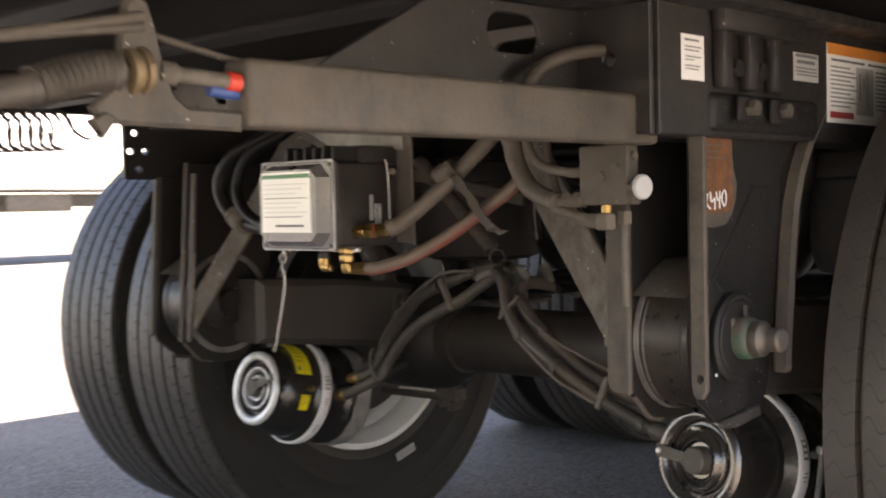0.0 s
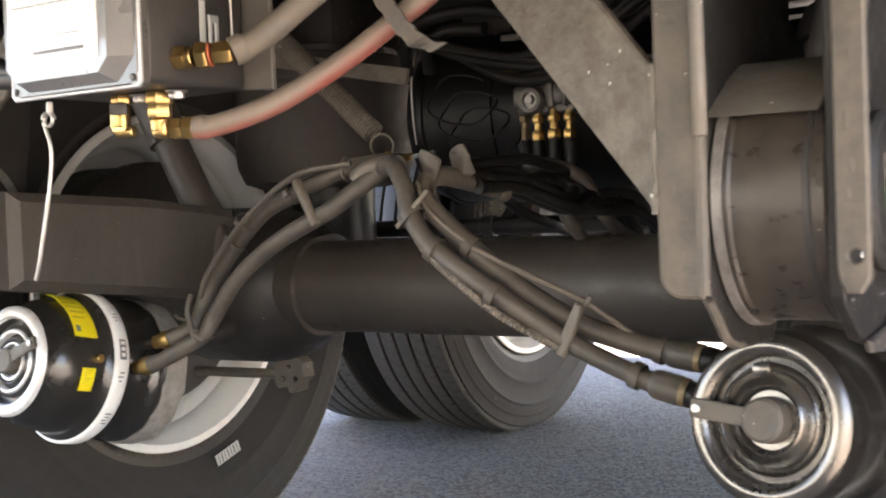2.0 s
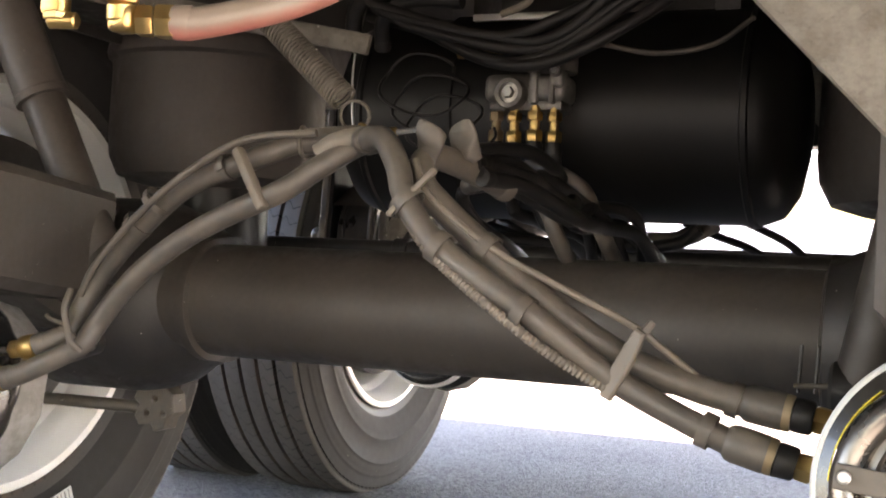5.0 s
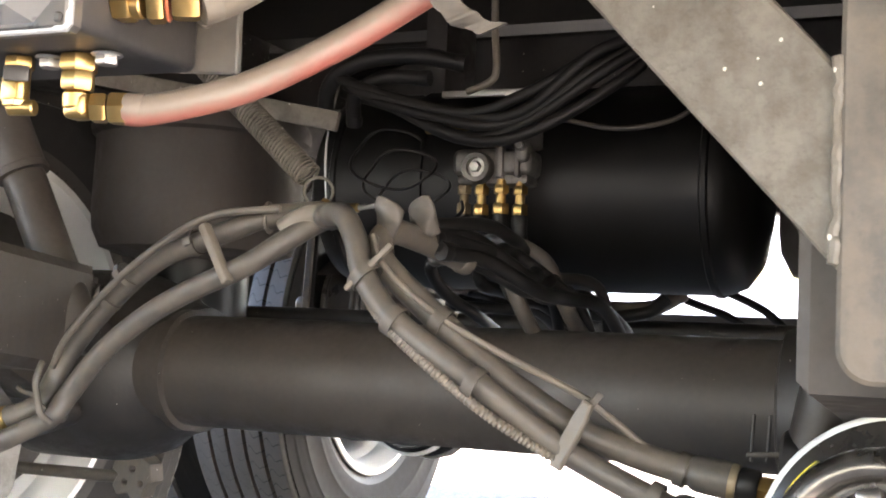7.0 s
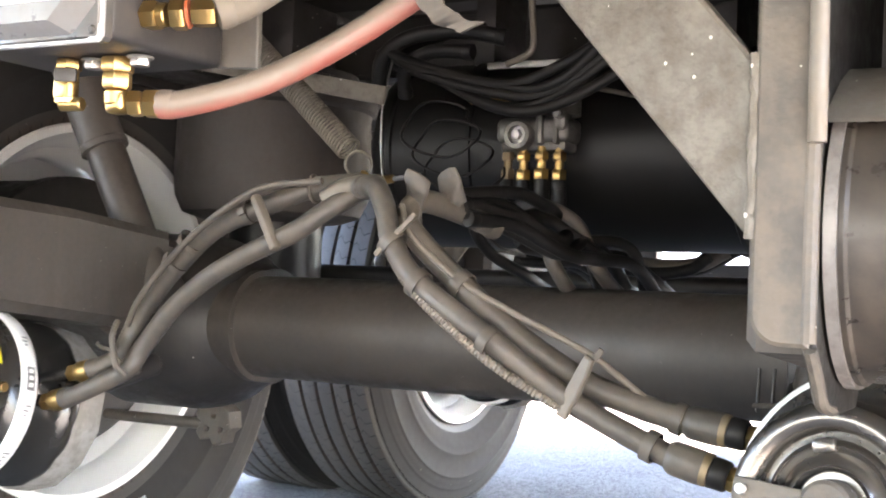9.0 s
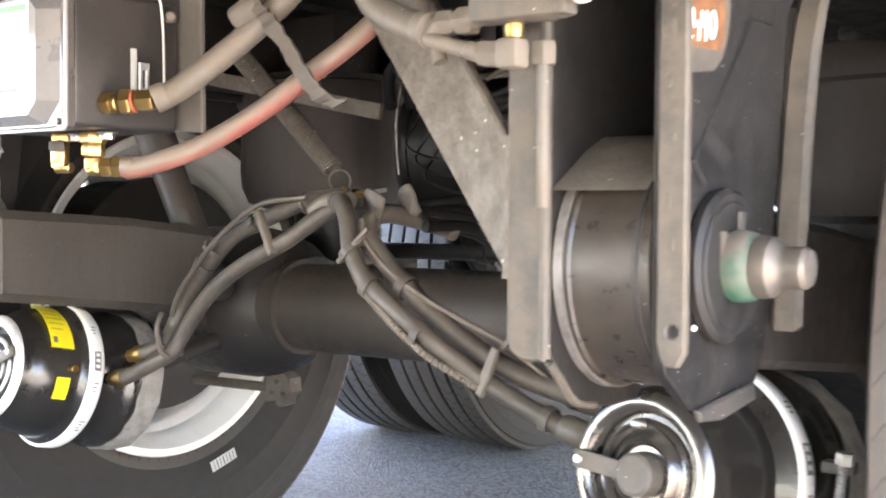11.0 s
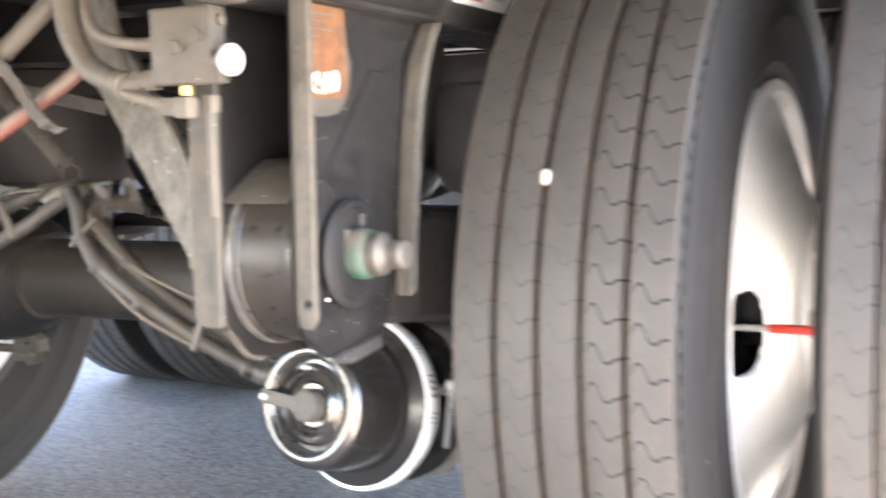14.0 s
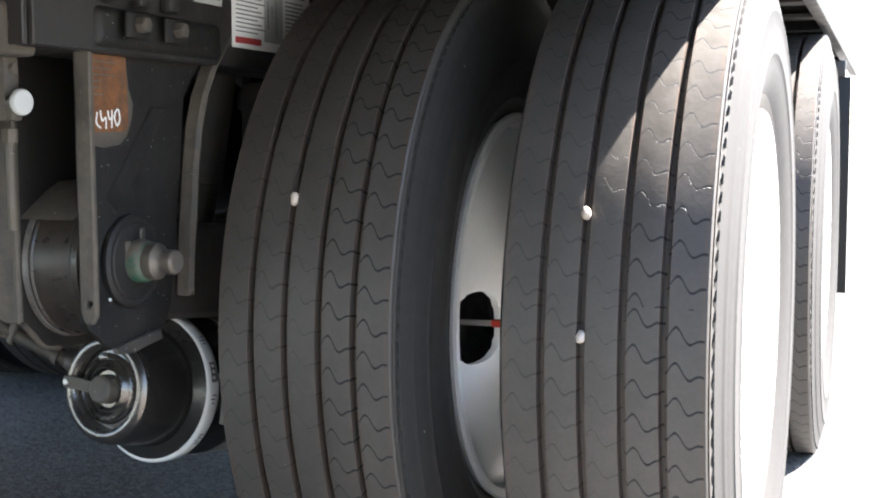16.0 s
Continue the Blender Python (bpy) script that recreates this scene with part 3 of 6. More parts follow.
text_rows = [(LABEL_INK, 0.12, 0.75, 0.86, 0.90)] + [(LABEL_INK, 0.14, 0.14 + w, z, z + 0.025) for w, z in ((0.7, 0.72), (0.62, 0.64), (0.7, 0.50), (0.4, 0.43), (0.66, 0.30), (0.6, 0.23))]
sticker("sticker", "small white printed instruction label on the rail end", 0.6055, -0.692, -0.645, 0.907, 0.958, text_rows)
sticker("sticker", "small grey rectangular data label on the rail", 0.6055, -0.429, -0.362, 0.922, 0.958,
        [(LABEL_INK, 0.06, 0.94, 0.84, 0.95), (LABEL_INK, 0.12, 0.85, 0.62, 0.74)] + [(LABEL_INK, 0.08, 0.92, z, z + 0.05) for z in (0.44, 0.32, 0.2)], LABEL_GREY)
rows3 = [(LABEL_ORANGE, 0.0, 1.0, 0.86, 1.0), (LABEL_RED, 0.03, 0.34, 0.06, 0.14), (LABEL_INK, 0.05, 0.5, 0.78, 0.81), (LABEL_INK, 0.55, 0.93, 0.78, 0.81)]
rows3 += [(LABEL_GREY, 0.38, 0.62, 0.12, 0.74), (LABEL_INK, 0.42, 0.44, 0.3, 0.66), (LABEL_INK, 0.52, 0.55, 0.2, 0.7), (LABEL_INK, 0.47, 0.5, 0.45, 0.6)]
rows3 += [(LABEL_INK, 0.04, 0.30 + 0.05 * (i % 3), 0.70 - 0.055 * i, 0.715 - 0.055 * i) for i in range(10)]
rows3 += [(LABEL_INK, 0.66, 0.90 + 0.02 * (i % 4), 0.70 - 0.055 * i, 0.715 - 0.055 * i) for i in range(10)]
sticker("sticker", "large white warning label with an orange header", 0.6055, -0.336, -0.108, 0.872, 0.978, rows3)


# ---- suspension hangers ----
PIVOT = Vector((0, -0.548, 0.603))


def hanger(s, y0):
    """A two-plate trailing arm hanger; s: side, y0: set-back from the front axle's."""
    side = "dark steel suspension hanger with flanged plates and pivot bolt"
    h = thing("suspension_hanger", side, "suspension hanger", group="suspension hangers")
    flip = Matrix.Translation((0, y0, 0)) @ Matrix.Diagonal((s, 1, 1, 1))
    if s < 0:  # the far side's hanger stands a little further back and leans
        lean_back = Matrix.Identity(4)
        lean_back[1][2] = 0.066
        flip = Matrix.Translation((-0.014, 0.024 - 0.066 * 0.54, 0)) @ lean_back @ flip

    def mp(name, bm, m, parent=h, label=""):
        bm.transform(flip)
        return part(name, bm, m, parent, label)
    outline = [(-0.631, 0.86), (-0.631, 0.54), (-0.627, 0.531), (-0.588, 0.503), (-0.547, 0.495), (-0.489, 0.500), (-0.468, 0.521), (-0.459, 0.54), (-0.448, 0.60), (-0.432, 0.70), (-0.42, 0.80), (-0.37, 0.86), (-0.33, 0.89), (-0.33, 0.905), (-0.631, 0.905)]
    if s < 0:
        outline = [(y, min(z, 0.838)) for y, z in outline]
        outline = [p for i, p in enumerate(outline) if p not in outline[:i]]
    outer = mp("outer_plate", plate(outline, 0.010, at_x(0.572), holes=[]), HANGER)
    front_edge = [(0.579, 0.90), (0.579, 0.556), (0.581, 0.545), (0.585, 0.538), (0.594, 0.538), (0.600, 0.548), (0.600, 0.90)]
    if s < 0:
        front_edge = [(0.579, 0.836), (0.579, 0.556), (0.581, 0.545), (0.584, 0.540), (0.588, 0.540), (0.592, 0.548), (0.592, 0.836)]
    mp("front_flange", plate(front_edge, 0.008, at_y(-0.630), holes=[circle2(0.591, 0.562, 0.0045, 10)] if s > 0 else []), HANGER_FLANGE, outer, "dusty rounded steel flange")
    for i, z in enumerate((0.601, 0.619, 0.648, 0.690, 0.727, 0.762, 0.80)):
        if s > 0 or z < 0.8:
            knob_ = bmesh.new()
            bmesh.ops.create_icosphere(knob_, subdivisions=2, radius=1, matrix=Matrix.Translation((0.587 + 0.003 * (i % 2), -0.6375, z)) @ Matrix.Diagonal((0.0026, 0.0011, 0.0040 + 0.002 * (i % 3), 1)))
            mp("weld_lump", knob_, HANGER_FLANGE, outer)
    path = [(-0.449, 0.549), (-0.445, 0.60), (-0.438, 0.66), (-0.430, 0.72), (-0.421, 0.765), (-0.406, 0.805), (-0.385, 0.838), (-0.360, 0.866), (-0.322, 0.90)]
    path[-1] = (-0.330, 0.902)
    band = path + [(y + 0.013, z) for y, z in reversed(path)]
    mp("rear_flange", plate(band, 0.026 if s > 0 else 0.022, at_x(0.580), bevel=0.005), HANGER_FLANGE, outer, "dusty brown bent flange")
    mp("brace_rib", plate([(-0.494, 0.789), (-0.594, 0.677), (-0.572, 0.659), (-0.456, 0.788)], 0.0035, at_x(0.5805), bevel=0.002), HANGER, outer, "raised diagonal stiffening band")
    mp("inner_plate", plate([(-0.634, 0.86), (-0.634, 0.545), (-0.630, 0.535), (-0.592, 0.499), (-0.555, 0.492), (-0.50, 0.492), (-0.45, 0.55), (-0.43, 0.86)], 0.008, at_x(0.485)), HANGER)
    mp("inner_flange", plate([(0.458, 0.90)] + [(0.476 - 0.018 * math.cos(radians(a)), 0.5515 - 0.018 * math.sin(radians(a))) for a in range(0, 91, 10)] + [(0.490, 0.5335), (0.490, 0.90)] if s > 0 else [(0.458, 0.84), (0.458, 0.545), (0.461, 0.538), (0.467, 0.536), (0.471, 0.541), (0.471, 0.84)], 0.008, at_y(-0.630), bevel=0.0025), HANGER_FLANGE, h, "dusty grey steel angle")
    mp("corner_bead", sweep([(0.489, -0.634, 0.86), (0.489, -0.634, 0.60), (0.489, -0.634, 0.536)], 0.0050, 10), HANGER_FLANGE)
    mp("lower_lip", plate([(-0.588, 0.503), (-0.490, 0.513), (-0.486, 0.499), (-0.545, 0.491), (-0.582, 0.494)], 0.006, at_x(0.5815), bevel=0.002), RIB_DUSTY, outer)
    mp("weld_bead", sweep([(0.4895, -0.628, 0.533), (0.490, -0.611, 0.517), (0.4895, -0.592, 0.501), (0.490, -0.565, 0.4955)], 0.004, 8, per=3), HANGER_FLANGE)
    mp("cover_tab", plate([(-0.632, 0.656), (-0.628, 0.6605), (-0.585, 0.687), (-0.560, 0.698), (-0.50, 0.700), (-0.50, 0.696), (-0.558, 0.6935), (-0.582, 0.682)], 0.076, at_x(0.493), bevel=0.0008), HANGER_FLANGE, h, "dusty curved cover plate")
    # the gusset that runs up and inwards to the cross member
    lean = Matrix(((-0.938, 0, 0.347, 0.458), (0.347, 0, 0.938, -0.632), (0, 1, 0, 0), (0, 0, 0, 1)))
    mp("gusset_brace", plate([(0, 0.588), (0, 0.688), (0.1036, 0.80), (0.225, 0.925), (0.335, 0.925), (0.185, 0.776)] if s > 0 else [(0, 0.555), (0, 0.625), (0.103, 0.779), (0.196, 0.93), (0.275, 0.93), (0.239, 0.887), (0.12, 0.735), (0.03, 0.601)], 0.010, lean, bevel=0.002), GREY_STEEL, h, "grey dusty steel gusset plate")
    rng = random.Random(3)
    pts = [(0.457 + rng.uniform(-0.0012, 0.0012), -0.634 + rng.uniform(-0.0008, 0.0008), 0.592 + 0.0045 * i) for i in range(24)]
    mp("weld_bead", sweep(pts, 0.0036, 8, per=2), GREY_STEEL)
    top = mp("top_channel", block(0.582, 0.612, -0.636 if s > 0 else -0.47, -0.366 if s > 0 else -0.325, 0.850, 0.898, 0.012, 4), HANGER)
    for y in (-0.578, -0.500) if s > 0 else (-0.42, -0.37):
        b = mp("bolt_plate", block(0.620, 0.626, y - 0.022, y + 0.022, 0.862, 0.892, 0.003), HANGER, top)
        mp("bolt", hexnut((0.626, y, 0.878), (1, 0, 0), 0.010, 0.012), HANGER_FLANGE, top)
    mp("washer_plate", lathe([(0, 0), (0.053, 0), (0.056, 0.003), (0.056, 0.008), (0.052, 0.0115), (0.047, 0.011), (0.045, 0.0125), (0.030, 0.013), (0, 0.013)], along((0.582, PIVOT.y, PIVOT.z), (1, 0, 0)), 40), HANGER, h, "round dark pivot washer")
    for dz, dy in ((0.028, 0.010), (0.014, -0.020)):
        mp("washer_slot", block(0.594, 0.5965, PIVOT.y + dy - 0.005, PIVOT.y + dy + 0.005, PIVOT.z + dz - 0.011, PIVOT.z + dz + 0.011, 0.001), CHASSIS_DUSTY)
    mp("inner_washer", lathe([(0, 0), (0.047, 0), (0.050, 0.003), (0.050, 0.008), (0.045, 0.011), (0.028, 0.012), (0.022, 0.016), (0.020, 0.026), (0, 0.027)], along((0.4855, PIVOT.y, PIVOT.z), (-1, 0, 0)), 36), HANGER, h)
    nut = mp("pivot_nut", lathe([(0, 0), (0.0255, 0), (0.0262, 0.003), (0.0258, 0.010), (0.0245, 0.016), (0.022, 0.019)], along((0.594, PIVOT.y, PIVOT.z), (1, 0, 0)), 28), GREEN_PAINT, h, "green marked pivot nut")
    mp("pivot_bolt", lathe([(0.022, 0.019), (0.0228, 0.022), (0.0215, 0.031), (0.0165, 0.036), (0.0145, 0.040), (0.0150, 0.044), (0.0150, 0.053), (0.0125, 0.0565), (0, 0.057)], along((0.594, PIVOT.y, PIVOT.z), (1, 0, 0)), 28), NUT_DUSTY, nut, "bare steel bolt end")
    mp("plug", rod((0.5815, -0.588, 0.5605), (0.5845, -0.588, 0.5605), 0.0022, 10), CHALK)
    return h


def rust_plate():
    t = tagged(new("maker_plate"), "rust brown patch with white paint pen marks on the hanger", "data plate")
    part("scraped_paint", plate([(-0.627, 0.842), (-0.600, 0.846), (-0.560, 0.849), (-0.545, 0.838), (-0.541, 0.808), (-0.532, 0.790), (-0.537, 0.768), (-0.546, 0.752), (-0.560, 0.742), (-0.590, 0.738), (-0.612, 0.741), (-0.627, 0.747)], 0.0008, at_x(0.582), bevel=0), CHASSIS_DUSTY, t, "grey scraped paint border")
    part("patch", plate([(-0.627, 0.846), (-0.552, 0.848), (-0.546, 0.842), (-0.544, 0.766), (-0.550, 0.757), (-0.622, 0.755), (-0.628, 0.762)], 0.0008, at_x(0.5828), bevel=0), RUST_PATCH, t)
    for i in range(6):
        part("stamp_bar", block(0.5834, 0.5838, -0.612, -0.612 + (0.05, 0.036, 0.045, 0.016, 0.012, 0.02)[i], 0.836 - 0.0075 * i, 0.8376 - 0.0075 * i, 0), NUT_DUSTY, t, smooth=0)
    marks = [[(-0.606, 0.776), (-0.608, 0.764), (-0.600, 0.758)], [(-0.600, 0.778), (-0.597, 0.766), (-0.590, 0.770), (-0.590, 0.757)],
             [(-0.586, 0.778), (-0.583, 0.768), (-0.576, 0.772)], [(-0.578, 0.779), (-0.579, 0.758)],
             [(-0.572, 0.776), (-0.566, 0.780), (-0.563, 0.769), (-0.568, 0.761), (-0.573, 0.768), (-0.572, 0.776)]]
    for line in marks:
        part("pen_stroke", sweep([(0.5838, y + 0.002, z + 0.003) for y, z in line], 0.0011, 6, per=5), CHALK, t)
    return t


def trailing_arm(s, y0):
    t = thing("trailing_arm", "black steel trailing arm with large pivot bush", "trailing arm", group="trailing arms")
    flip = Matrix.Translation((0, y0 + (0.0 if s > 0 else 0.028), 0)) @ Matrix.Diagonal((s, 1, 1, 1))

    def mp(name, bm, m, label=""):
        bm.transform(flip)
        return part(name, bm, m, t, label)
    mp("bush_sleeve", lathe([(0.086, 0.0), (0.091, 0.002), (0.092, 0.010), (0.0895, 0.012), (0.0895, 0.064), (0.092, 0.066), (0.092, 0.074), (0.088, 0.076), (0, 0.076)], along((0.496, PIVOT.y + 0.008, PIVOT.z - 0.002), (1, 0, 0)), 56), SLEEVE)
    mp("stain_ring", lathe([(0.0895, 0), (0.0903, 0.001), (0.0903, 0.0035), (0.0895, 0.0045)], along((0.556, PIVOT.y + 0.008, PIVOT.z - 0.002), (1, 0, 0)), 56), CHASSIS)
    mp("bush_ring", lathe([(0.084, 0.0), (0.094, 0.0), (0.094, 0.007), (0.084, 0.007)], along((0.4955, PIVOT.y + 0.008, PIVOT.z - 0.002), (1, 0, 0)), 56, closed=True), WORN_RING, "worn pale ring")
    if s > 0:
        mp("arm_body", plate([(-0.52, 0.525), (-0.52, 0.643), (-0.30, 0.632), (-0.06, 0.605), (0.06, 0.60), (0.42, 0.60), (0.42, 0.54), (0.10, 0.50), (0.03, 0.42), (-0.09, 0.42), (-0.20, 0.49)], 0.15, at_x(0.425), bevel=0.008), ARM_PAINT)
    else:
        mp("arm_body", plate([(-0.52, 0.525), (-0.52, 0.643), (-0.30, 0.632), (-0.13, 0.614), (-0.13, 0.520), (-0.20, 0.49)], 0.15, at_x(0.425), bevel=0.012), ARM_PAINT)
        mp("arm_end", plate([(-0.22, 0.50), (-0.22, 0.620), (-0.06, 0.605), (0.06, 0.585), (0.12, 0.555), (0.42, 0.555), (0.42, 0.54), (0.10, 0.50), (0.03, 0.43), (-0.07, 0.43)], 0.10, at_x(0.478), bevel=0.010), ARM_PAINT)
    mp("axle_wrap", lathe([(0.066, 0), (0.078, 0.004), (0.081, 0.015), (0.088, 0.034), (0.106, 0.058), (0.117, 0.090), (0.122, 0.12), (0.123, 0.24), (0.066, 0.245)], along((0.352, 0, 0.495), (1, 0, 0)), 48), CHASSIS, "smooth cast axle end")
    seat_x, seat_r = (0.548, 0.15) if s > 0 else (0.555, 0.075)
    mp("air_spring_seat", lathe([(0, -0.05), (seat_r, -0.05), (seat_r, 0.05), (seat_r - 0.02, 0.055), (0, 0.055)], along((seat_x, 0.26, 0.60), (0, 0, 1)), 40), BLACK_TANK)
    return t


def air_spring(s, y0):
    t = thing("air_spring", "black rubber suspension air bag", "air spring", group="air springs")
    prof = [(0, -0.006), (0.11, -0.006), (0.140, 0.004), (0.152, 0.03), (0.155, 0.06), (0.153, 0.15), (0.154, 0.165), (0.160, 0.170), (0.162, 0.178), (0.160, 0.19), (0.15, 0.212), (0, 0.216)]
    bm = lathe(prof, along((0.487, 0.24 + y0, 0.637) if s > 0 else (-0.53, 0.24 + y0, 0.655), (0, 0, 1)), 48)
    if s > 0:
        bmesh.ops.scale(bm, vec=(1.13, 1.13, 1.0), space=Matrix.Translation((-0.487, -0.24 - y0, 0)), verts=bm.verts)
    part("bellows", bm, BELLOWS, t)
    part("top_plate", lathe([(0, 0), (0.13, 0), (0.13, 0.01), (0, 0.01)], along((s * 0.53, 0.24 + y0, 0.872), (0, 0, 1)), 40), CHASSIS, t)
    part("mount_bracket", block(s * 0.46, s * 0.594, 0.18 + y0, 0.30 + y0, 0.88, 0.985, 0.003), CHASSIS, t)
    return t


def shock(s, y0):
    t = thing("shock_absorber", "dark telescopic shock absorber", "shock absorber", group="shock absorbers")
    a, b = (Vector((0.49, -0.17 + y0, 0.90)), Vector((0.397, -0.145 + y0, 0.455))) if s > 0 else (Vector((-0.60, -0.16 + y0, 0.90)), Vector((-0.425, -0.13 + y0, 0.535)))
    mid = a.lerp(b, 0.50)
    part("dust_tube", lathe([(0, 0), (0.029, 0.001), (0.030, 0.004), (0.030, (mid - a).length - 0.010), (0.0315, (mid - a).length - 0.008), (0.0315, (mid - a).length), (0.024, (mid - a).length + 0.001)], along(a, mid - a), 28), ARM_PAINT, t)
    part("body_tube", rod(mid - (b - a) * 0.02, b, 0.0255, 24, 0.004), AXLE_PAINT, t)
    for p in (a, b):
        part("eye", rod(p + Vector((-0.026, 0, 0)), p + Vector((0.026, 0, 0)), 0.026, 20, 0.003), CHASSIS, t)
    return t


# ---- wheels ----
R_TYRE, HUB_Z = 0.508, 0.494


TREAD = 0.915  # share of the nominal tread width


def tyre_mesh():
    def groove(c):
        return [(c - 0.0052, 0.507), (c - 0.0038, 0.494), (c + 0.0038, 0.494), (c + 0.0052, 0.507)]
    half = [(0.1240, 0.5035), (0.1248, 0.4985), (0.1260, 0.5005), (0.1272, 0.4985), (0.1286, 0.4945), (0.1300, 0.4900), (0.1318, 0.482), (0.1345, 0.470), (0.1362, 0.464), (0.1378, 0.462), (0.1380, 0.459), (0.1405, 0.452), (0.1430, 0.44),
            (0.1445, 0.433), (0.1460, 0.4315), (0.1460, 0.4285), (0.1450, 0.427), (0.1465, 0.40), (0.1450, 0.376), (0.1462, 0.374), (0.1462, 0.371), (0.1445, 0.369), (0.1425, 0.355), (0.132, 0.325), (0.122, 0.306), (0.116, 0.294), (0.104, 0.284)]
    tread = [(-0.1224, 0.5052)] + groove(-0.0735) + [(-0.05, 0.508)] + groove(-0.0245) + [(0.0, 0.5083)] + groove(0.0245) + [(0.05, 0.508)] + groove(0.0735) + [(0.1224, 0.5052)]
    prof = [(-x, r) for x, r in reversed(half)] + tread + half
    bm = bmesh.new()
    uv = bm.loops.layers.uv.new("UVMap")
    segs = 288
    ang = [2 * math.pi * i / segs for i in range(segs)]
    pits = tuple(j for j, (x, r) in enumerate(prof) if r == 0.4945)  # the shoulder is pitted along these rings

    def depth(j, i):
        return 0.0075 if j in pits and i % 2 else 0.0
    rings = [[bm.verts.new((x * TREAD - math.copysign(depth(j, i), x) * 0.6, (r - depth(j, i)) * math.sin(a), (r - depth(j, i)) * math.cos(a))) for i, a in enumerate(ang)] for j, (x, r) in enumerate(prof)]
    for j in range(len(rings) - 1):
        for i in range(segs):
            k = (i + 1) % segs
            f = bm.faces.new((rings[j][i], rings[j][k], rings[j + 1][k], rings[j + 1][i]))
            for loop, (u, v) in zip(f.loops, ((i, j), (i + 1, j), (i + 1, j + 1), (i, j + 1))):
                loop[uv].uv = (u / segs * 2 * math.pi * R_TYRE, prof[v][0])
    return bm


def rim_mesh(d):
    """A deep disc wheel; d: +1 if its disc lies towards +x."""
    prof = [(0.280, -0.118), (0.292, -0.118), (0.295, -0.114), (0.292, -0.108), (0.284, -0.104), (0.280, -0.09), (0.270, -0.07), (0.266, 0.0), (0.270, 0.06), (0.280, 0.09), (0.284, 0.104),
            (0.292, 0.108), (0.295, 0.114), (0.292, 0.118), (0.280, 0.118), (0.272, 0.10), (0.262, 0.06), (0.246, 0.04), (0.242, 0.0), (0.242, -0.035), (0.247, -0.045), (0.258, -0.058), (0.260, -0.082), (0.266, -0.090), (0.272, -0.102)]
    return lathe(prof, along((0, 0, 0), (d, 0, 0)), 72, closed=True)


def disc_mesh(d, holes=5):
    """The dished wheel disc with rounded hand holes, cut out of a fine polar grid."""
    segs, across = 150, 20
    prof = [(0.282 - (0.282 - 0.152) * i / across, 0.098 + 0.050 * (i / across)) for i in range(across + 1)] + [(0.147, 0.151), (0.142, 0.154), (0.138, 0.157), (0.133, 0.160), (0.122, 0.162), (0.11, 0.162)]
    bm = bmesh.new()
    uc, ru, rv = (0.198, 0.035, 0.054) if holes > 2 else (0.216, 0.046, 0.050)

    def local(a, r):
        k = round((a - math.pi) / (2 * math.pi / holes))
        b = a - math.pi - k * 2 * math.pi / holes
        return r * math.cos(b) - uc, r * math.sin(b), math.pi + k * 2 * math.pi / holes
    rings = []
    inside = {}
    for r, h in prof:
        ring = []
        for i in range(segs):
            a = 2 * math.pi * i / segs
            u, v, c = local(a, r)
            f = (abs(u / ru) ** 2.6 + abs(v / rv) ** 2.6) ** (1 / 2.6)
            vert = bm.verts.new((r * math.cos(a), r * math.sin(a), h))
            inside[vert] = (f, u, v, c)
            ring.append(vert)
        rings.append(ring)
    for p, q in zip(rings, rings[1:]):
        for i in range(segs):
            k = (i + 1) % segs
            corners = (p[i], p[k], q[k], q[i])
            if sum(inside[c][0] for c in corners) / 4 > 1.0:
                bm.faces.new(corners)
    for vert, (f, u, v, c) in inside.items():
        if vert.link_faces and vert.is_boundary and 0.6 < f < 1.5:
            x, y = uc + u / f, v / f
            vert.co.x, vert.co.y = x * math.cos(c) - y * math.sin(c), x * math.sin(c) + y * math.cos(c)
    bmesh.ops.delete(bm, geom=[v for v in bm.verts if not v.link_faces], context="VERTS")
    ret = bmesh.ops.extrude_face_region(bm, geom=bm.faces[:])
    bmesh.ops.translate(bm, verts=[v for v in ret["geom"] if isinstance(v, bmesh.types.BMVert)], vec=(0, 0, -0.010))
    bm.transform(along((0, 0, 0), (d, 0, 0)))
    return bm


TYRE_DATA = None


def wheel(x, y, d, label, roll=0.0):
    """d: +1 or -1, the side to which the disc lies."""
    global TYRE_DATA
    w = thing("wheel", label, "wheel", group="dual wheels")
    if TYRE_DATA is None:
        t = part("tyre", tyre_mesh(), TYRE, w, smooth=40)
        TYRE_DATA = t.data
    else:
        t = new("tyre", TYRE_DATA)
        t.parent = w
    t.rotation_euler.x = roll
    finish_rim = RIM_WHITE if x < 0 else RIM_ALU
    r = part("rim", rim_mesh(d), finish_rim, w, "pale painted wheel rim" if x < 0 else "silver wheel rim")
    c = part("disc", disc_mesh(d, 5 if x < 0 else 2), finish_rim, w)
    c.rotation_euler.x = roll if x < 0 else 0.02
    stem = part("valve_stem", rod((d * 0.10, -0.232, 0.005), (d * 0.175, -0.240, 0.007), 0.004, 10), STEEL, w, "thin steel valve stem")
    part("valve_cap", rod((d * 0.150, -0.2385, 0.0065), (d * 0.185, -0.241, 0.0072), 0.0055, 10), RED_FIT, stem, "red valve cap")
    w.location = (x, y, HUB_Z)
    return w


AXLE2 = 1.30
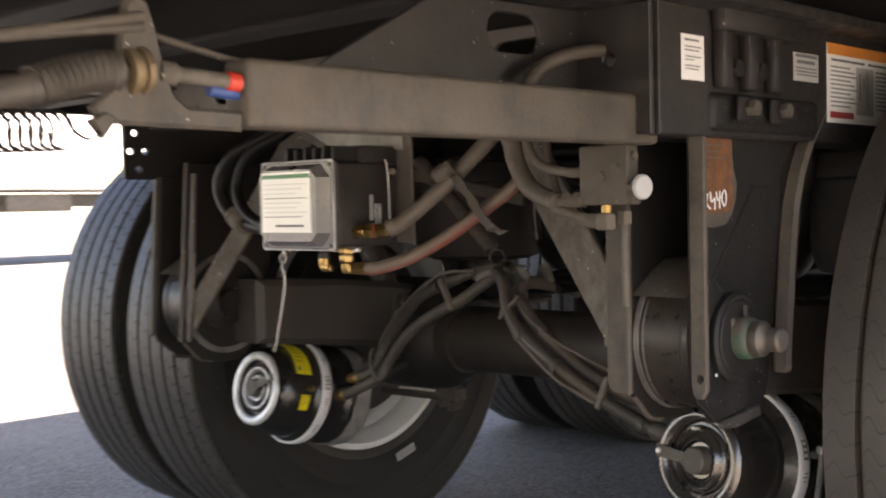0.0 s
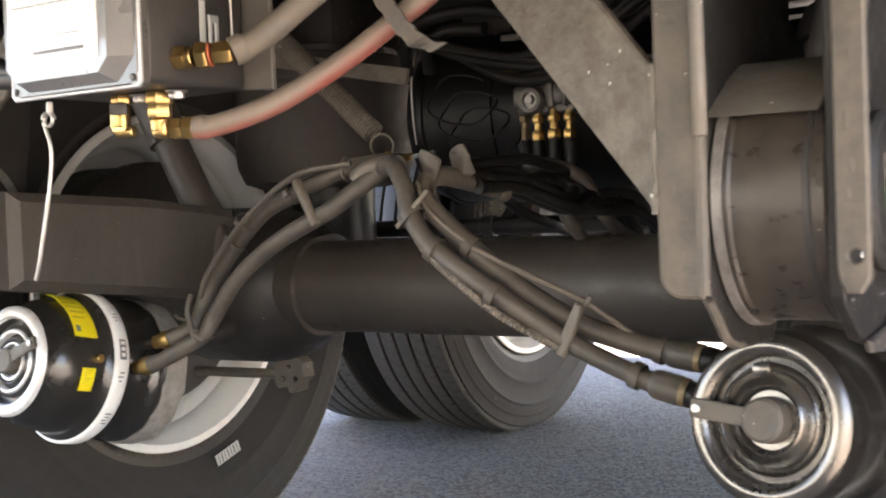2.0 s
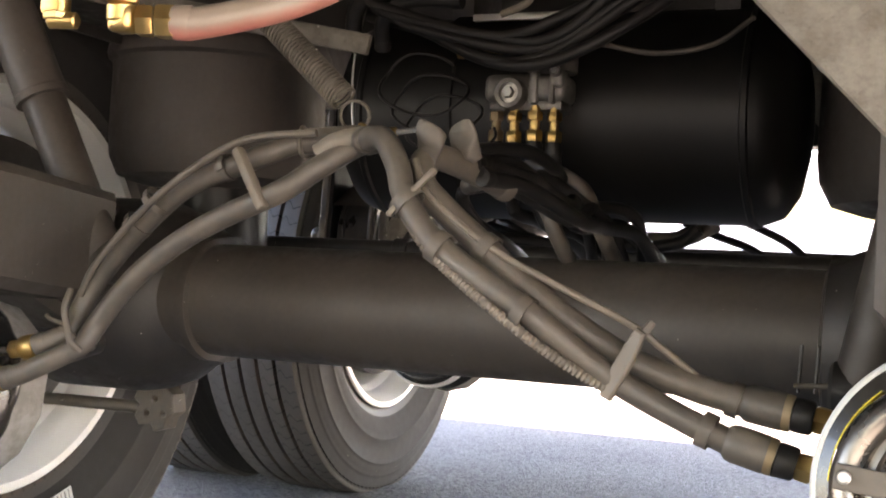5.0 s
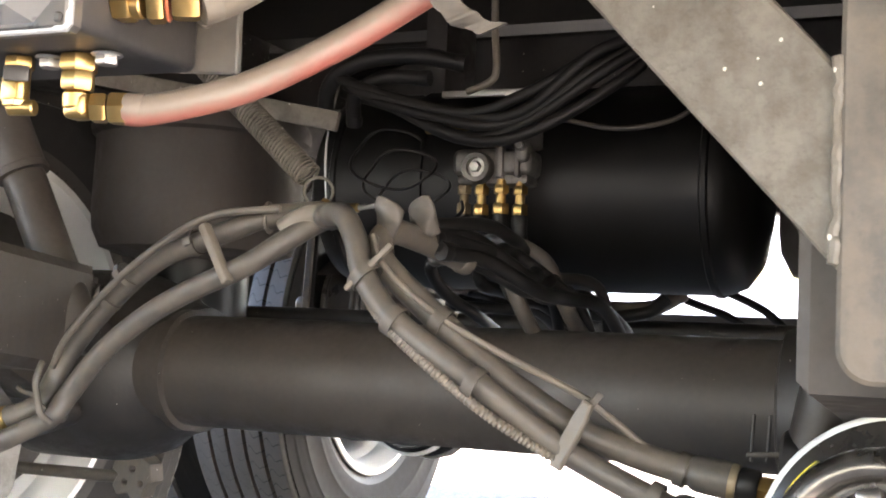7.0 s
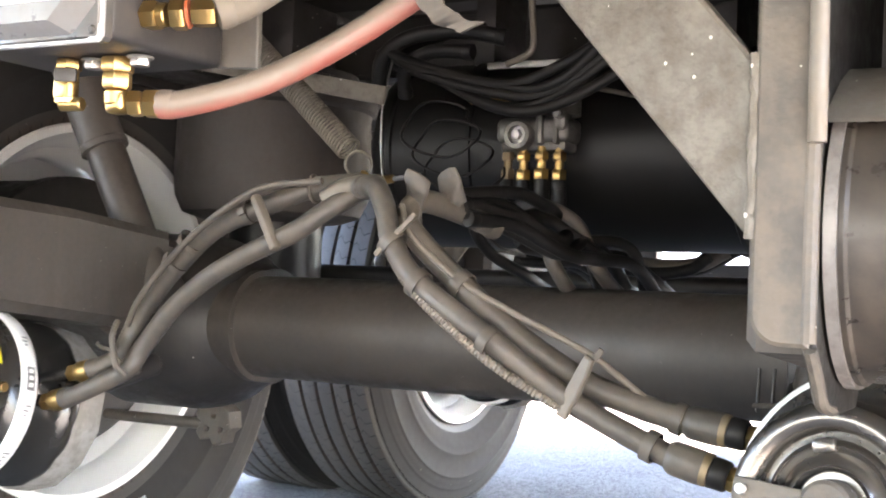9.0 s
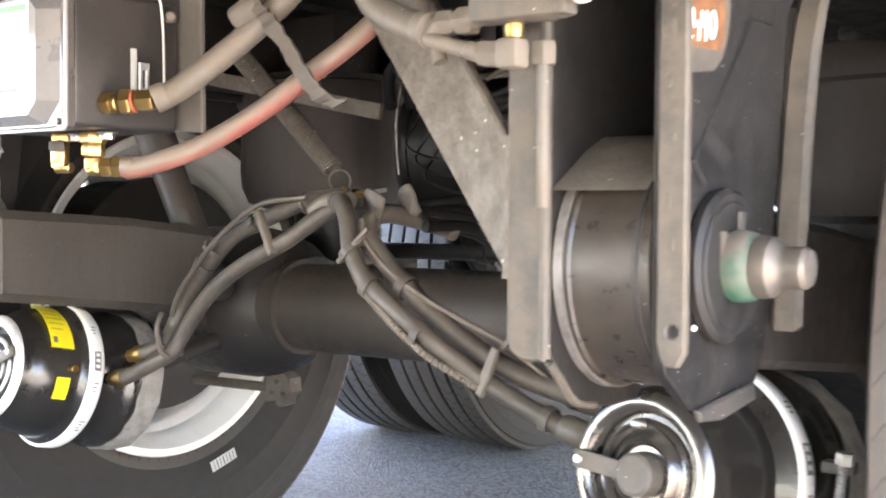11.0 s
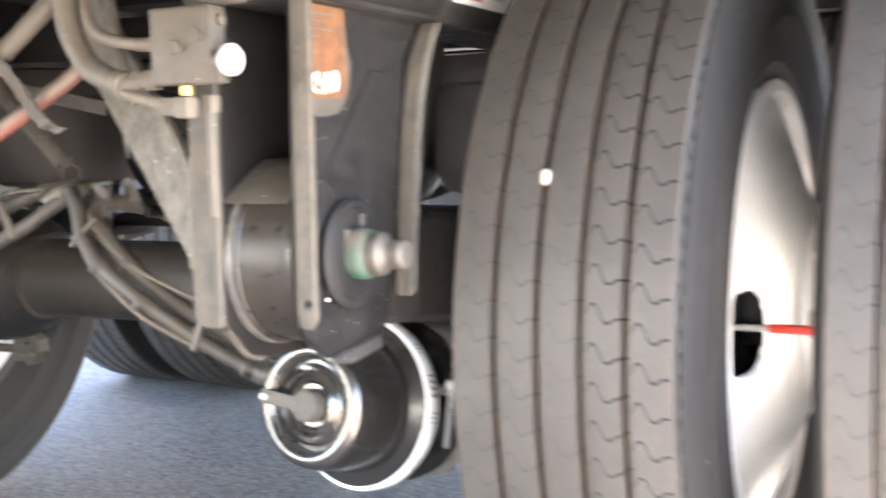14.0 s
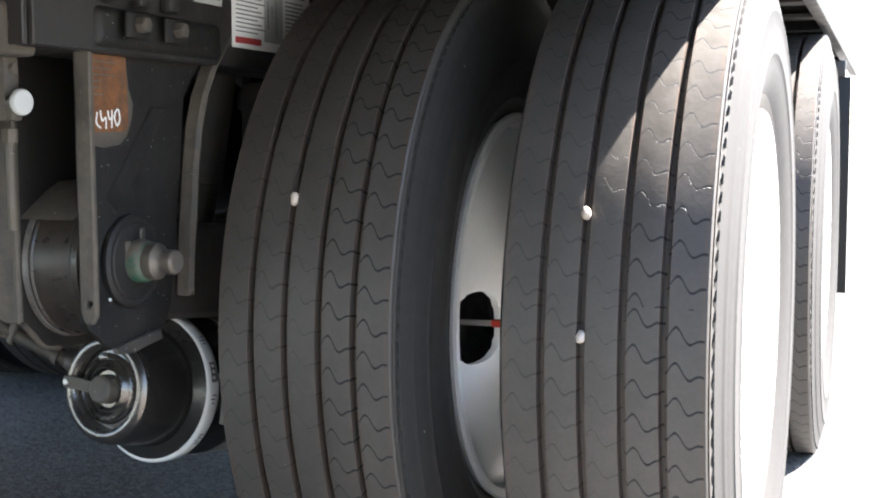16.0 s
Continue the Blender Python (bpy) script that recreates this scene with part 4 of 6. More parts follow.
# the axles stand slightly askew: (inner x, inner y, outer x, outer y) for each side of each axle
WHEEL_PLACES = {(0, 1): (0.79, 0.0, 1.15, 0.0), (0, -1): (-0.868, 0.077, -1.198, 0.098), (1, 1): (0.79, AXLE2, 1.172, AXLE2), (1, -1): (-0.950, 1.50, -1.29, 1.52)}
for (row, s), (xi, yi, xo, yo) in WHEEL_PLACES.items():
    for x, y, d in ((xi, yi, s), (xo, yo, -s)):
        lab = "black ribbed truck tyre on a %s wheel, %s of two" % ("white" if s < 0 else "silver", "inner" if x == xi else "outer")
        wheel(x, y, d, lab, roll=0.03 if (s, d, row) == (1, 1, 0) else 0.37 * abs(x) + y + s)


def axle(y0, row):
    t = thing("axle", "black painted round trailer axle beam", "axle", group="axles")
    part("tube", lathe([(0.0675, -0.66), (0.0675, 0.66)], along((0, y0, 0.495), (1, 0, 0)), 48), AXLE_PAINT, t)
    for s in (-1, 1):
        part("collar", lathe([(0.0675, 0), (0.0745, 0.002), (0.0745, 0.014), (0.0675, 0.018)], along((s * 0.352, y0, 0.495), (s, 0, 0)), 48), AXLE_PAINT, t)
        end_x, end_y = abs(WHEEL_PLACES[row, s][0]), WHEEL_PLACES[row, s][1]
        part("spindle", rod((s * 0.60, y0 + 0.6 * (end_y - y0), HUB_Z), (s * (end_x + 0.41), end_y, HUB_Z), 0.052, 32, 0.004), CHASSIS, t)
        part("brake_drum", lathe([(0.07, 0), (0.20, 0.0), (0.212, 0.006), (0.212, 0.03), (0.206, 0.034), (0.206, 0.15), (0.18, 0.172), (0.07, 0.176)], along((s * (end_x - 0.09), end_y, HUB_Z), (s, 0, 0)), 56), CHASSIS, t, "dark cast brake drum")
        hub = part("hub", lathe([(0.108, 0), (0.108, 0.09), (0.095, 0.12), (0.075, 0.17), (0.07, 0.19), (0, 0.195)], along((s * (end_x + 0.16), end_y, HUB_Z), (s, 0, 0)), 40), RIM_ALU, t, "silver wheel hub")
        for i in range(10):
            a = 2 * math.pi * i / 10
            part("wheel_nut", hexnut((s * (end_x + 0.178), end_y + 0.142 * math.cos(a), HUB_Z + 0.142 * math.sin(a)), (s, 0, 0), 0.019, 0.03), STEEL, hub)
        # camshaft, its bearing bracket and the slack adjuster
        part("camshaft", rod((s * 0.50, y0 + 0.115, 0.339), (s * 0.74, y0 + 0.115, 0.336), 0.0085, 14), CHASSIS_DUSTY, t)
        star = [(0.478, 0.362), (0.490, 0.371), (0.534, 0.367), (0.540, 0.353), (0.530, 0.345), (0.538, 0.330), (0.530, 0.318), (0.512, 0.322), (0.505, 0.311), (0.490, 0.316), (0.486, 0.330), (0.475, 0.339)]
        part("cam_bracket", plate([(s * x, z) for x, z in star], 0.030, at_y(y0 + 0.12), holes=[circle2(s * x, z, 0.0045, 8) for x, z in ((0.492, 0.335), (0.518, 0.335), (0.506, 0.354))]), CHASSIS_DUSTY, t)
        part("chamber_bracket", rod((s * 0.49, y0 - 0.255, 0.40), (s * 0.47, y0 - 0.08, 0.44), 0.016, 16), CHASSIS, t)
    return t


axle(0.0, 0)
axle(AXLE2, 1)
for y in (0.0, AXLE2):
    for s in (-1, 1):
        hanger(s, y)
        trailing_arm(s, y)
        air_spring(s, y)
        shock(s, y)
rust_plate()


# ---- brake chambers ----
def patch(r, a0, a1, z0, z1, m, thick=0.0008, n=10):
    bm = bmesh.new()
    rows = []
    for i in range(n + 1):
        a = radians(a0 + (a1 - a0) * i / n)
        rows.append([bm.verts.new((rr * math.cos(a), rr * math.sin(a), z)) for rr, z in ((r, z0), (r + thick, z0), (r + thick, z1), (r, z1))])
    for p, q in zip(rows, rows[1:]):
        for i in range(4):
            bm.faces.new((p[i], p[(i + 1) % 4], q[(i + 1) % 4], q[i]))
    bm.faces.new(rows[0])
    bm.faces.new(rows[-1])
    bm.transform(m)
    return bm


def brake_chamber(p, d, label, labels=(), clip=None, scale=1.0, wide=1.0, bridged=False, slim=1.0, cap_finish=CHAMBER_DARK_CAP, cap_label="dull steel ringed end cap", rings=()):
    """A spring brake; p: centre of its end cap, d: the way from the cap to the axle."""
    t = thing("brake_chamber", label, "brake chamber", group="spring brake chambers")
    z = Vector(d).normalized()
    x = (Vector((1, 0, 0)) - z * z.x).normalized()
    y = z.cross(x)
    m = Matrix.Translation(p) @ Matrix((x, y, z)).transposed().to_4x4() @ Matrix.Scale(scale, 4)
    cap = [(0, 0.010), (0.023, 0.010), (0.0245, 0.006), (0.027, 0.0045), (0.0295, 0.006), (0.031, 0.012), (0.036, 0.0135), (0.0375, 0.008), (0.0405, 0.0055), (0.0435, 0.008), (0.0445, 0.0125), (0.049, 0.013), (0.0505, 0.006), (0.054, 0.001),
           (0.060, 0.0), (0.0655, 0.0025), (0.068, 0.006)]
    cap = [(r * (1 + (wide - 1) * min(1, r / 0.05)), h) for r, h in cap]
    face = part("end_cap", lathe(cap, m, 72), cap_finish, t, cap_label, smooth=60)
    for r0, r1, top in rings:
        mid = (r0 + r1) / 2
        part("raised_ring", lathe([(r0, 0.012), (r0 + 0.0008, top + 0.003), (mid - 0.25 * (r1 - r0), top + 0.0004), (mid, top), (mid + 0.25 * (r1 - r0), top + 0.0004), (r1 - 0.0008, top + 0.003), (r1, 0.012)], m, 72), RING_BRIGHT, face, "bright worn raised ring", smooth=60)
    part("spring_housing", lathe([(0.068 * wide, 0.006), (0.0695 * wide, 0.010), (0.071 * wide, 0.018), (max(0.074 * slim, 0.072 * wide), 0.022), (max(0.077 * slim, 0.0725 * wide), 0.028), (max(0.080 * slim, 0.073 * wide), 0.036), (max(0.083 * slim, 0.0735 * wide), 0.05), (0.0862 * slim, 0.075), (0.087 * slim, 0.080), (0.0945, 0.0858)], m, 64), CHAMBER_BLACK, t, "glossy black housing", smooth=60)
    band = part("clamp_band", lathe([(0.0938, 0.0855), (0.0958, 0.0855), (0.0985, 0.088), (0.0985, 0.103), (0.0965, 0.107), (0.090, 0.108)], m, 64), WHITE_BAND, t, "white painted clamp band", smooth=60)
    for a0, n in ((-75, 4), (-44, 3), (2, 3), (34, 4), (150, 5), (195, 4)):
        for i in range(n):
            lo = 0.0905 + 0.002 * ((i + n) % 2)
            part("print_bar", patch(0.0987, a0 + 3.0 * i, a0 + 3.0 * i + 1.1, lo, 0.0995 - 0.0015 * (i % 3), m, 0.0003, 2), LABEL_INK, band)
    box = part("boxed_mark", patch(0.0987, -22, -7, 0.0905, 0.1005, m, 0.0003, 4), LABEL_INK, band)
    for i in range(3):
        part("print_bar", patch(0.0991, -20.5 + 4.4 * i, -18.0 + 4.4 * i, 0.0925, 0.0985, m, 0.0003, 2), WHITE_BAND, box)
    part("service_housing", lathe([(0.092, 0.106), (0.088, 0.112), (0.086, 0.125), (0.086, 0.15), (0.090, 0.156), (0.094, 0.160), (0.094, 0.172), (0.088, 0.176), (0.080, 0.20), (0.055, 0.225), (0, 0.228)], m, 64), CHAMBER_BLACK, t, smooth=60)
    part("mount_cup", lathe([(0.084, 0.168), (0.0945, 0.169), (0.0965, 0.172), (0.0965, 0.206), (0.092, 0.209), (0.084, 0.209)], m @ Matrix.Rotation(0.2, 4, "Z"), 14, closed=True), CUP_GREY, t, "pale grey pressed mounting cup")
    stud = 0.0185 if bridged else 0.0165
    part("centre_stud", lathe([(0, -0.007), (stud * 0.8, -0.007), (stud * 0.95, -0.005), (stud, 0.010)], m, 28), CHASSIS_DUSTY, t)
    if clip is not None:
        rot = Matrix.Rotation(radians(clip), 4, "Z")
        reach = 0.053 if bridged else 0.050
        bar = tblock(Matrix.Translation((0.010 + reach / 2, 0, -0.003)), reach, 0.0155, 0.005, 0.002)
        bar.transform(m @ rot)
        arm = part("release_bar", bar, CHASSIS_DUSTY, t, "dark flat release bar")
        nut = rod((reach + 0.003, 0, -0.009), (reach + 0.003, 0, 0.010), 0.0042, 12)
        nut.transform(m @ rot)
        part("bar_bolt", nut, STEEL, arm)
    if bridged:
        # a short pressed bridge that breaks the ring
        gap = tblock(Matrix.Translation((0.0405 * wide, 0, 0.0085)), 0.010, 0.016, 0.010, 0.003)
        gap.transform(m @ Matrix.Rotation(radians(clip + 75), 4, "Z"))
        part("pressed_bridge", gap, cap_finish, face)
    for k, (a0, a1, z0, z1) in enumerate(labels):
        lab = part("warning_label", patch(0.0866 * slim, a0, a1, z0, z1, m), LABEL_YELLOW, t, "yellow warning label")
        for i in range(6):
            f = 0.08 + 0.115 * i
            part("print_bar", patch(0.0875 * slim, a0 + (a1 - a0) * f, a0 + (a1 - a0) * (f + 0.028), z0 + 0.004, z1 - 0.004 - 0.004 * (i % 3), m, 0.0002, 2), LABEL_YELLOW_INK, lab)
        if k == 0:
            part("diamond_mark", patch(0.0875 * slim, a0 + (a1 - a0) * 0.82, a0 + (a1 - a0) * 0.92, z0 + 0.004, z0 + 0.010, m, 0.0003, 2), LABEL_INK, lab)
    part("push_rod", rod(m @ Vector((0, 0, 0.22)), m @ Vector((0, 0, 0.275)), 0.008, 12), CHASSIS_DUSTY, t)
    return t


left = brake_chamber((-0.504, -0.450, 0.432), (0.0304, 1.0, -0.20), "glossy black spring brake chamber with white band and yellow labels",
                     labels=[(-80, -24, 0.034, 0.068), (1, 20, 0.044, 0.064)], clip=-25, scale=1.035, cap_finish=CHAMBER_GREY, cap_label="dark ringed end cap", rings=((0.0515, 0.0685, -0.0005), (0.0335, 0.0405, 0.0035), (0.0195, 0.0245, 0.004)))
part("plug", rod((-0.418, -0.385, 0.430), (-0.404, -0.385, 0.431), 0.0055, 12), BRASS, left, "small brass plug")
right = brake_chamber((0.468, -0.452, 0.4195), (0.015, 0.104, -0.0145), "glossy black spring brake chamber with ringed steel cap and white band",
                      labels=[(-178, -128, 0.046, 0.078), (150, 172, 0.046, 0.074)], clip=186, scale=1.065, wide=0.985, bridged=True, slim=0.885)
part("clamp_bolt", join(sweep([(0.626, -0.400, 0.446), (0.622, -0.400, 0.41), (0.617, -0.400, 0.372)], 0.0036, 10, wave=0.0009, pitch=0.0035), hexnut((0.626, -0.400, 0.440), (0.1, 0, 1), 0.008, 0.010)), STEEL, right, "threaded steel clamp bolt")
part("clamp_lug", block(0.604, 0.632, -0.395, -0.380, 0.430, 0.440, 0.003), CHASSIS, right)
for s in (-1, 1):
    brake_chamber((s * 0.46, AXLE2 - 0.50, 0.434), (0.0, 0.10, -0.016), "black spring brake chamber with white band in deep shade", clip=190)


# ---- air tank and relay valve behind the axle ----
tank = thing("air_tank", "black enamelled cylindrical air reservoir", "air tank")
TY, TZ, TR = 0.20, 0.742, 0.128
part("shell", lathe([(TR, 0), (TR, 0.465)], along((-0.215, TY, TZ), (1, 0, 0)), 64), BLACK_TANK, tank)
for x, d in ((0.25, 1), (-0.215, -1)):
    part("end_dome", lathe([(TR, 0), (TR * 0.985, 0.012), (TR * 0.93, 0.030), (TR * 0.75, 0.046), (TR * 0.4, 0.056), (0, 0.058)], along((x, TY, TZ), (d, 0, 0)), 64), BLACK_TANK, tank, smooth=60)
    part("seam", lathe([(TR, 0), (TR + 0.003, 0.002), (TR + 0.003, 0.008), (TR, 0.010)], along((x - 0.005 * d, TY, TZ), (d, 0, 0)), 64), BLACK_TANK, tank)
for x in (-0.12,):
    part("strap", lathe([(TR + 0.001, 0), (TR + 0.004, 0.001), (TR + 0.004, 0.028), (TR + 0.001, 0.029)], along((x, TY, TZ), (1, 0, 0)), 64), BLACK_TANK, tank)
part("hanger_bracket", block(-0.13, -0.10, 0.15, 0.25, 0.86, 0.99, 0.002), CHASSIS, tank)

part("hanger_bracket", block(0.20, 0.23, 0.15, 0.25, 0.86, 0.99, 0.002), CHASSIS, tank)
valve = thing("relay_valve", "cast aluminium brake relay valve with brass fittings", "air valve")
part("valve_body", join(block(-0.036, 0.062, 0.032, 0.080, 0.738, 0.770, 0.009, 3), block(-0.030, 0.058, 0.036, 0.075, 0.728, 0.742, 0.005), rod((0.040, 0.052, 0.772), (0.040, 0.052, 0.805), 0.028, 24), block(0.020, 0.030, 0.027, 0.04, 0.735, 0.778, 0.003), block(0.044, 0.050, 0.027, 0.04, 0.735, 0.775, 0.002)), CAST_ALU, valve)
part("body_lug", block(0.044, 0.060, 0.026, 0.050, 0.752, 0.784, 0.006, 3), CAST_ALU, valve)
part("body_boss", rod((0.052, 0.022, 0.771), (0.052, 0.05, 0.771), 0.007, 16), CAST_ALU, valve)
part("body_screw", hexnut((0.052, 0.023, 0.771), (0, -1, 0), 0.0045, 0.005), STEEL, valve)
part("port_flange", lathe([(0.0115, 0), (0.0165, 0), (0.0185, 0.003), (0.0185, 0.014)], along((0.0, 0.018, 0.746), (0, 1, 0)), 32), CAST_ALU, valve)
part("port_bore", lathe([(0, 0.008), (0.0115, 0.008), (0.0115, 0.0)], along((0.0, 0.018, 0.746), (0, 1, 0)), 24), STEEL, valve)
part("port_plug", rod((-0.002, 0.019, 0.747), (-0.002, 0.027, 0.747), 0.0068, 6), STEEL, valve)
# shade on the leftmost fitting is put in as a duller brass
for x, y, z, r, dull in ((-0.023, 0.046, 0.720, 0.0085, 1), (0.001, 0.040, 0.718, 0.0088, 0), (0.026, 0.038, 0.719, 0.0092, 0), (0.048, 0.042, 0.718, 0.0088, 0)):
    brass = BRASS_DULL if dull else BRASS
    f = part("fitting", join(hexnut((x, y, z - 0.002), (0, 0, 1), r, 0.010), rod((x, y, z - 0.030), (x, y, z + 0.015), r * 0.62)), brass, valve, "brass hose fitting")
    part("hose_nut", hexnut((x, y, z - 0.026), (0, 0, 1), r * 1.06, 0.013), brass, f)
    part("hose_sleeve", rod((x, y, z - 0.052), (x, y, z - 0.025), r * 0.92, 14), RUBBER_BLACK, f, "black hose sleeve")
part("mount_strap", block(-0.06, 0.06, 0.05, 0.058, 0.835, 0.843, 0.001), STEEL, valve)
part("tee_fitting", join(hexnut((-0.036, 0.0, 0.7875), (1, 0, -0.05), 0.010, 0.014), rod((-0.055, 0.0, 0.788), (-0.004, 0.0, 0.786), 0.0062), hexnut((-0.018, 0.0, 0.787), (1, 0, -0.05), 0.0085, 0.009)), BRASS, valve, "brass union")

# ---- height control valve block and its hoses beside the hanger ----
hv = thing("control_valve", "grey painted air valve block with white push knob", "air valve")
part("valve_block", block(0.467, 0.536, -0.700, -0.676, 0.768, 0.838, 0.003), CHASSIS_DUSTY, hv)
part("port_boss", block(0.530, 0.543, -0.698, -0.680, 0.768, 0.790, 0.003), CHASSIS_DUSTY, hv)
part("side_screw", hexnut((0.535, -0.688, 0.825), (1, 0, 0), 0.006, 0.006), CHASSIS_DUSTY, hv)
for x, z in ((0.499, 0.801), (0.522, 0.811)):
    part("screw", hexnut((x, -0.700, z), (0, -1, 0), 0.007, 0.006), CHASSIS_DUSTY, hv)
part("mount_angle", block(0.460, 0.500, -0.680, -0.634, 0.775, 0.835, 0.002), CHASSIS_DUSTY, hv)
knob = part("stem", rod((0.534, -0.692, 0.788), (0.552, -0.693, 0.788), 0.0075, 16), NUT_DUSTY, hv)
part("knob", lathe([(0, 0), (0.012, 0), (0.0145, 0.002), (0.0145, 0.006), (0.0130, 0.008), (0, 0.0082)], along((0.549, -0.6935, 0.788), (0.985, -0.17, 0.0)), 28), LABEL_GREY, knob, "white round knob")
part("fitting", rod((0.491, -0.678, 0.758), (0.491, -0.678, 0.770), 0.0065, 12), BRASS, hv, "brass nipple")
elbow = part("elbow", join(tblock(Matrix.Translation((0.489, -0.678, 0.748)), 0.019, 0.019, 0.021, 0.004), hexnut((0.480, -0.678, 0.7485), (-1, 0, 0.08), 0.0095, 0.017)), RUBBER_PALE, hv, "dusty elbow fitting")
part("collar", rod((0.464, -0.678, 0.750), (0.452, -0.678, 0.7535), 0.0068, 14), RUBBER_PALE, elbow)
part("fitting", join(hexnut((0.449, -0.677, 0.808), (1, 0, 0), 0.008, 0.018), rod((0.432, -0.677, 0.809), (0.450, -0.677, 0.808), 0.0065)), RUBBER_PALE, hv, "dusty hose end")
part("fitting", join(hexnut((0.440, -0.672, 0.775), (1, 0, 0), 0.0105, 0.014), hexnut((0.422, -0.672, 0.775), (1, 0, 0), 0.0095, 0.015), rod((0.43, -0.672, 0.775), (0.470, -0.678, 0.776), 0.007), rod((0.424, -0.672, 0.775), (0.414, -0.672, 0.764), 0.0085)), RUBBER_PALE, hv, "dusty hose end")


def hose(label, points, r, m, cat="hose", name="hose", wave=0.0, pitch=0.004, segs=14, per=6):
    ob = tagged(finish(name, sweep(points, r, segs, per, wave, pitch), m, smooth=50), label, cat)
    if cat == "hose" and r > 0.007:
        for a, b in ((points[0], points[1]), (points[-1], points[-2])):
            a, d = Vector(a), (Vector(b) - Vector(a)).normalized()
            part("end_collar", lathe([(0, -0.001), (r * 1.05, -0.001), (r * 1.1, 0.001), (r * 1.1, 0.009), (r * 1.01, 0.011), (0, 0.011)], along(a, d), 16), m, ob)
    return ob


hose("wide dusty grey air hose bent beside the gusset", [(0.322, -0.645, 0.935), (0.320, -0.648, 0.87), (0.326, -0.652, 0.838), (0.339, -0.655, 0.812), (0.360, -0.66, 0.791), (0.392, -0.666, 0.777), (0.414, -0.672, 0.771)], 0.0125, RUBBER_PALE)
hose("thin grey air line to the valve block", [(0.348, -0.645, 0.92), (0.350, -0.652, 0.875), (0.357, -0.66, 0.846), (0.373, -0.665, 0.826), (0.398, -0.67, 0.815), (0.435, -0.677, 0.809)], 0.006, RUBBER_PALE)
hose("thin grey rigid air line behind the valve block", [(0.335, -0.61, 0.91), (0.348, -0.615, 0.86), (0.366, -0.62, 0.80), (0.384, -0.62, 0.756)], 0.006, RUBBER_PALE)
hose("short grey air line under the valve block", [(0.404, -0.668, 0.772), (0.418, -0.676, 0.764), (0.436, -0.678, 0.758), (0.455, -0.678, 0.7525)], 0.0058, RUBBER_PALE)
up_line = hose("upright grey air line beside the hanger", [(0.4925, -0.643, 0.760), (0.4925, -0.643, 0.72), (0.493, -0.643, 0.66), (0.493, -0.643, 0.644)], 0.0052, RUBBER_PALE)
part("top_nut", hexnut((0.4925, -0.643, 0.744), (0, 0, 1), 0.0095, 0.016), RUBBER_PALE, up_line)
hose("dusty curved hose behind the slide bar", [(0.555, -0.66, 0.942), (0.50, -0.645, 0.955), (0.43, -0.635, 0.958), (0.385, -0.63, 0.945), (0.365, -0.62, 0.92)], 0.010, RUBBER_PALE)

# ---- control module on its bracket ----
module = thing("control_module", "black plastic control box with a white printed label", "control box")
X0, X1, Y0, Z0, Z1 = -0.112, 0.050, -0.728, 0.711, 0.841
part("case", join(block(X0 + 0.004, X1 - 0.004, Y0 + 0.016, -0.592, Z0 + 0.004, Z1 - 0.004, 0.006, 3), block(X0 + 0.03, X1 - 0.01, -0.66, -0.58, Z1 - 0.02, Z1 + 0.022, 0.006)), BOX_BLACK, module)
for i in range(6):
    x = X0 + 0.034 + i * 0.021
    part("cooling_fin", block(x, x + 0.006, -0.706, -0.655, Z1 - 0.006, Z1 + 0.022 - 0.003 * (i % 2), 0.002), BOX_BLACK, module)
lid = bmesh.new()


def chamfered(x0, x1, z0, z1, c):
    return [(x0 + c, z0), (x1 - c, z0), (x1, z0 + c), (x1, z1 - c), (x1 - c, z1), (x0 + c, z1), (x0, z1 - c), (x0, z0 + c)]


part("lid", plate(chamfered(X0, X1, Z0, Z1, 0.003), 0.014, at_y(Y0 + 0.018), bevel=0.003), LID_GREY, module, "dark grey lid")
a, b = chamfered(X0 + 0.005, X1 - 0.005, Z0 + 0.005, Z1 - 0.005, 0.020), chamfered(X0 + 0.010, X1 - 0.024, Z0 + 0.013, Z1 - 0.013, 0.012)
lo = [lid.verts.new((x, Y0 + 0.004, z)) for x, z in a]
hi = [lid.verts.new((x, Y0 - 0.008, z)) for x, z in b]
for i in range(8):
    lid.faces.new((lo[i], lo[(i + 1) % 8], hi[(i + 1) % 8], hi[i]))
lid.faces.new(hi)
lid.faces.new(lo[::-1])
part("raised_panel", lid, LID_PANEL, module, "raised bevelled panel", smooth=20)
part("lid_edge", plate(chamfered(X0 - 0.001, X1 + 0.001, Z0 - 0.001, Z1 + 0.001, 0.004), 0.004, at_y(Y0 + 0.0085), holes=[chamfered(X0 + 0.002, X1 - 0.002, Z0 + 0.002, Z1 - 0.002, 0.010)], bevel=0.001), LID_EDGE, module, "worn silver lid edge")
for x, z in ((X0 + 0.007, Z0 + 0.007), (X1 - 0.007, Z0 + 0.007), (X0 + 0.007, Z1 - 0.007), (X1 - 0.007, Z1 - 0.007)):
    part("lid_screw", rod((x, Y0 + 0.006, z), (x, Y0 + 0.002, z), 0.0032, 10), BOX_BLACK, module)
lab = part("data_label", block(X0 + 0.016, X1 - 0.034, Y0 - 0.0092, Y0 - 0.008, Z0 + 0.026, Z1 - 0.016, 0), LABEL_FOIL, module, "white printed label with a green header", 0)
lx0, lx1, lz0, lz1 = X0 + 0.016, X1 - 0.034, Z0 + 0.026, Z1 - 0.016
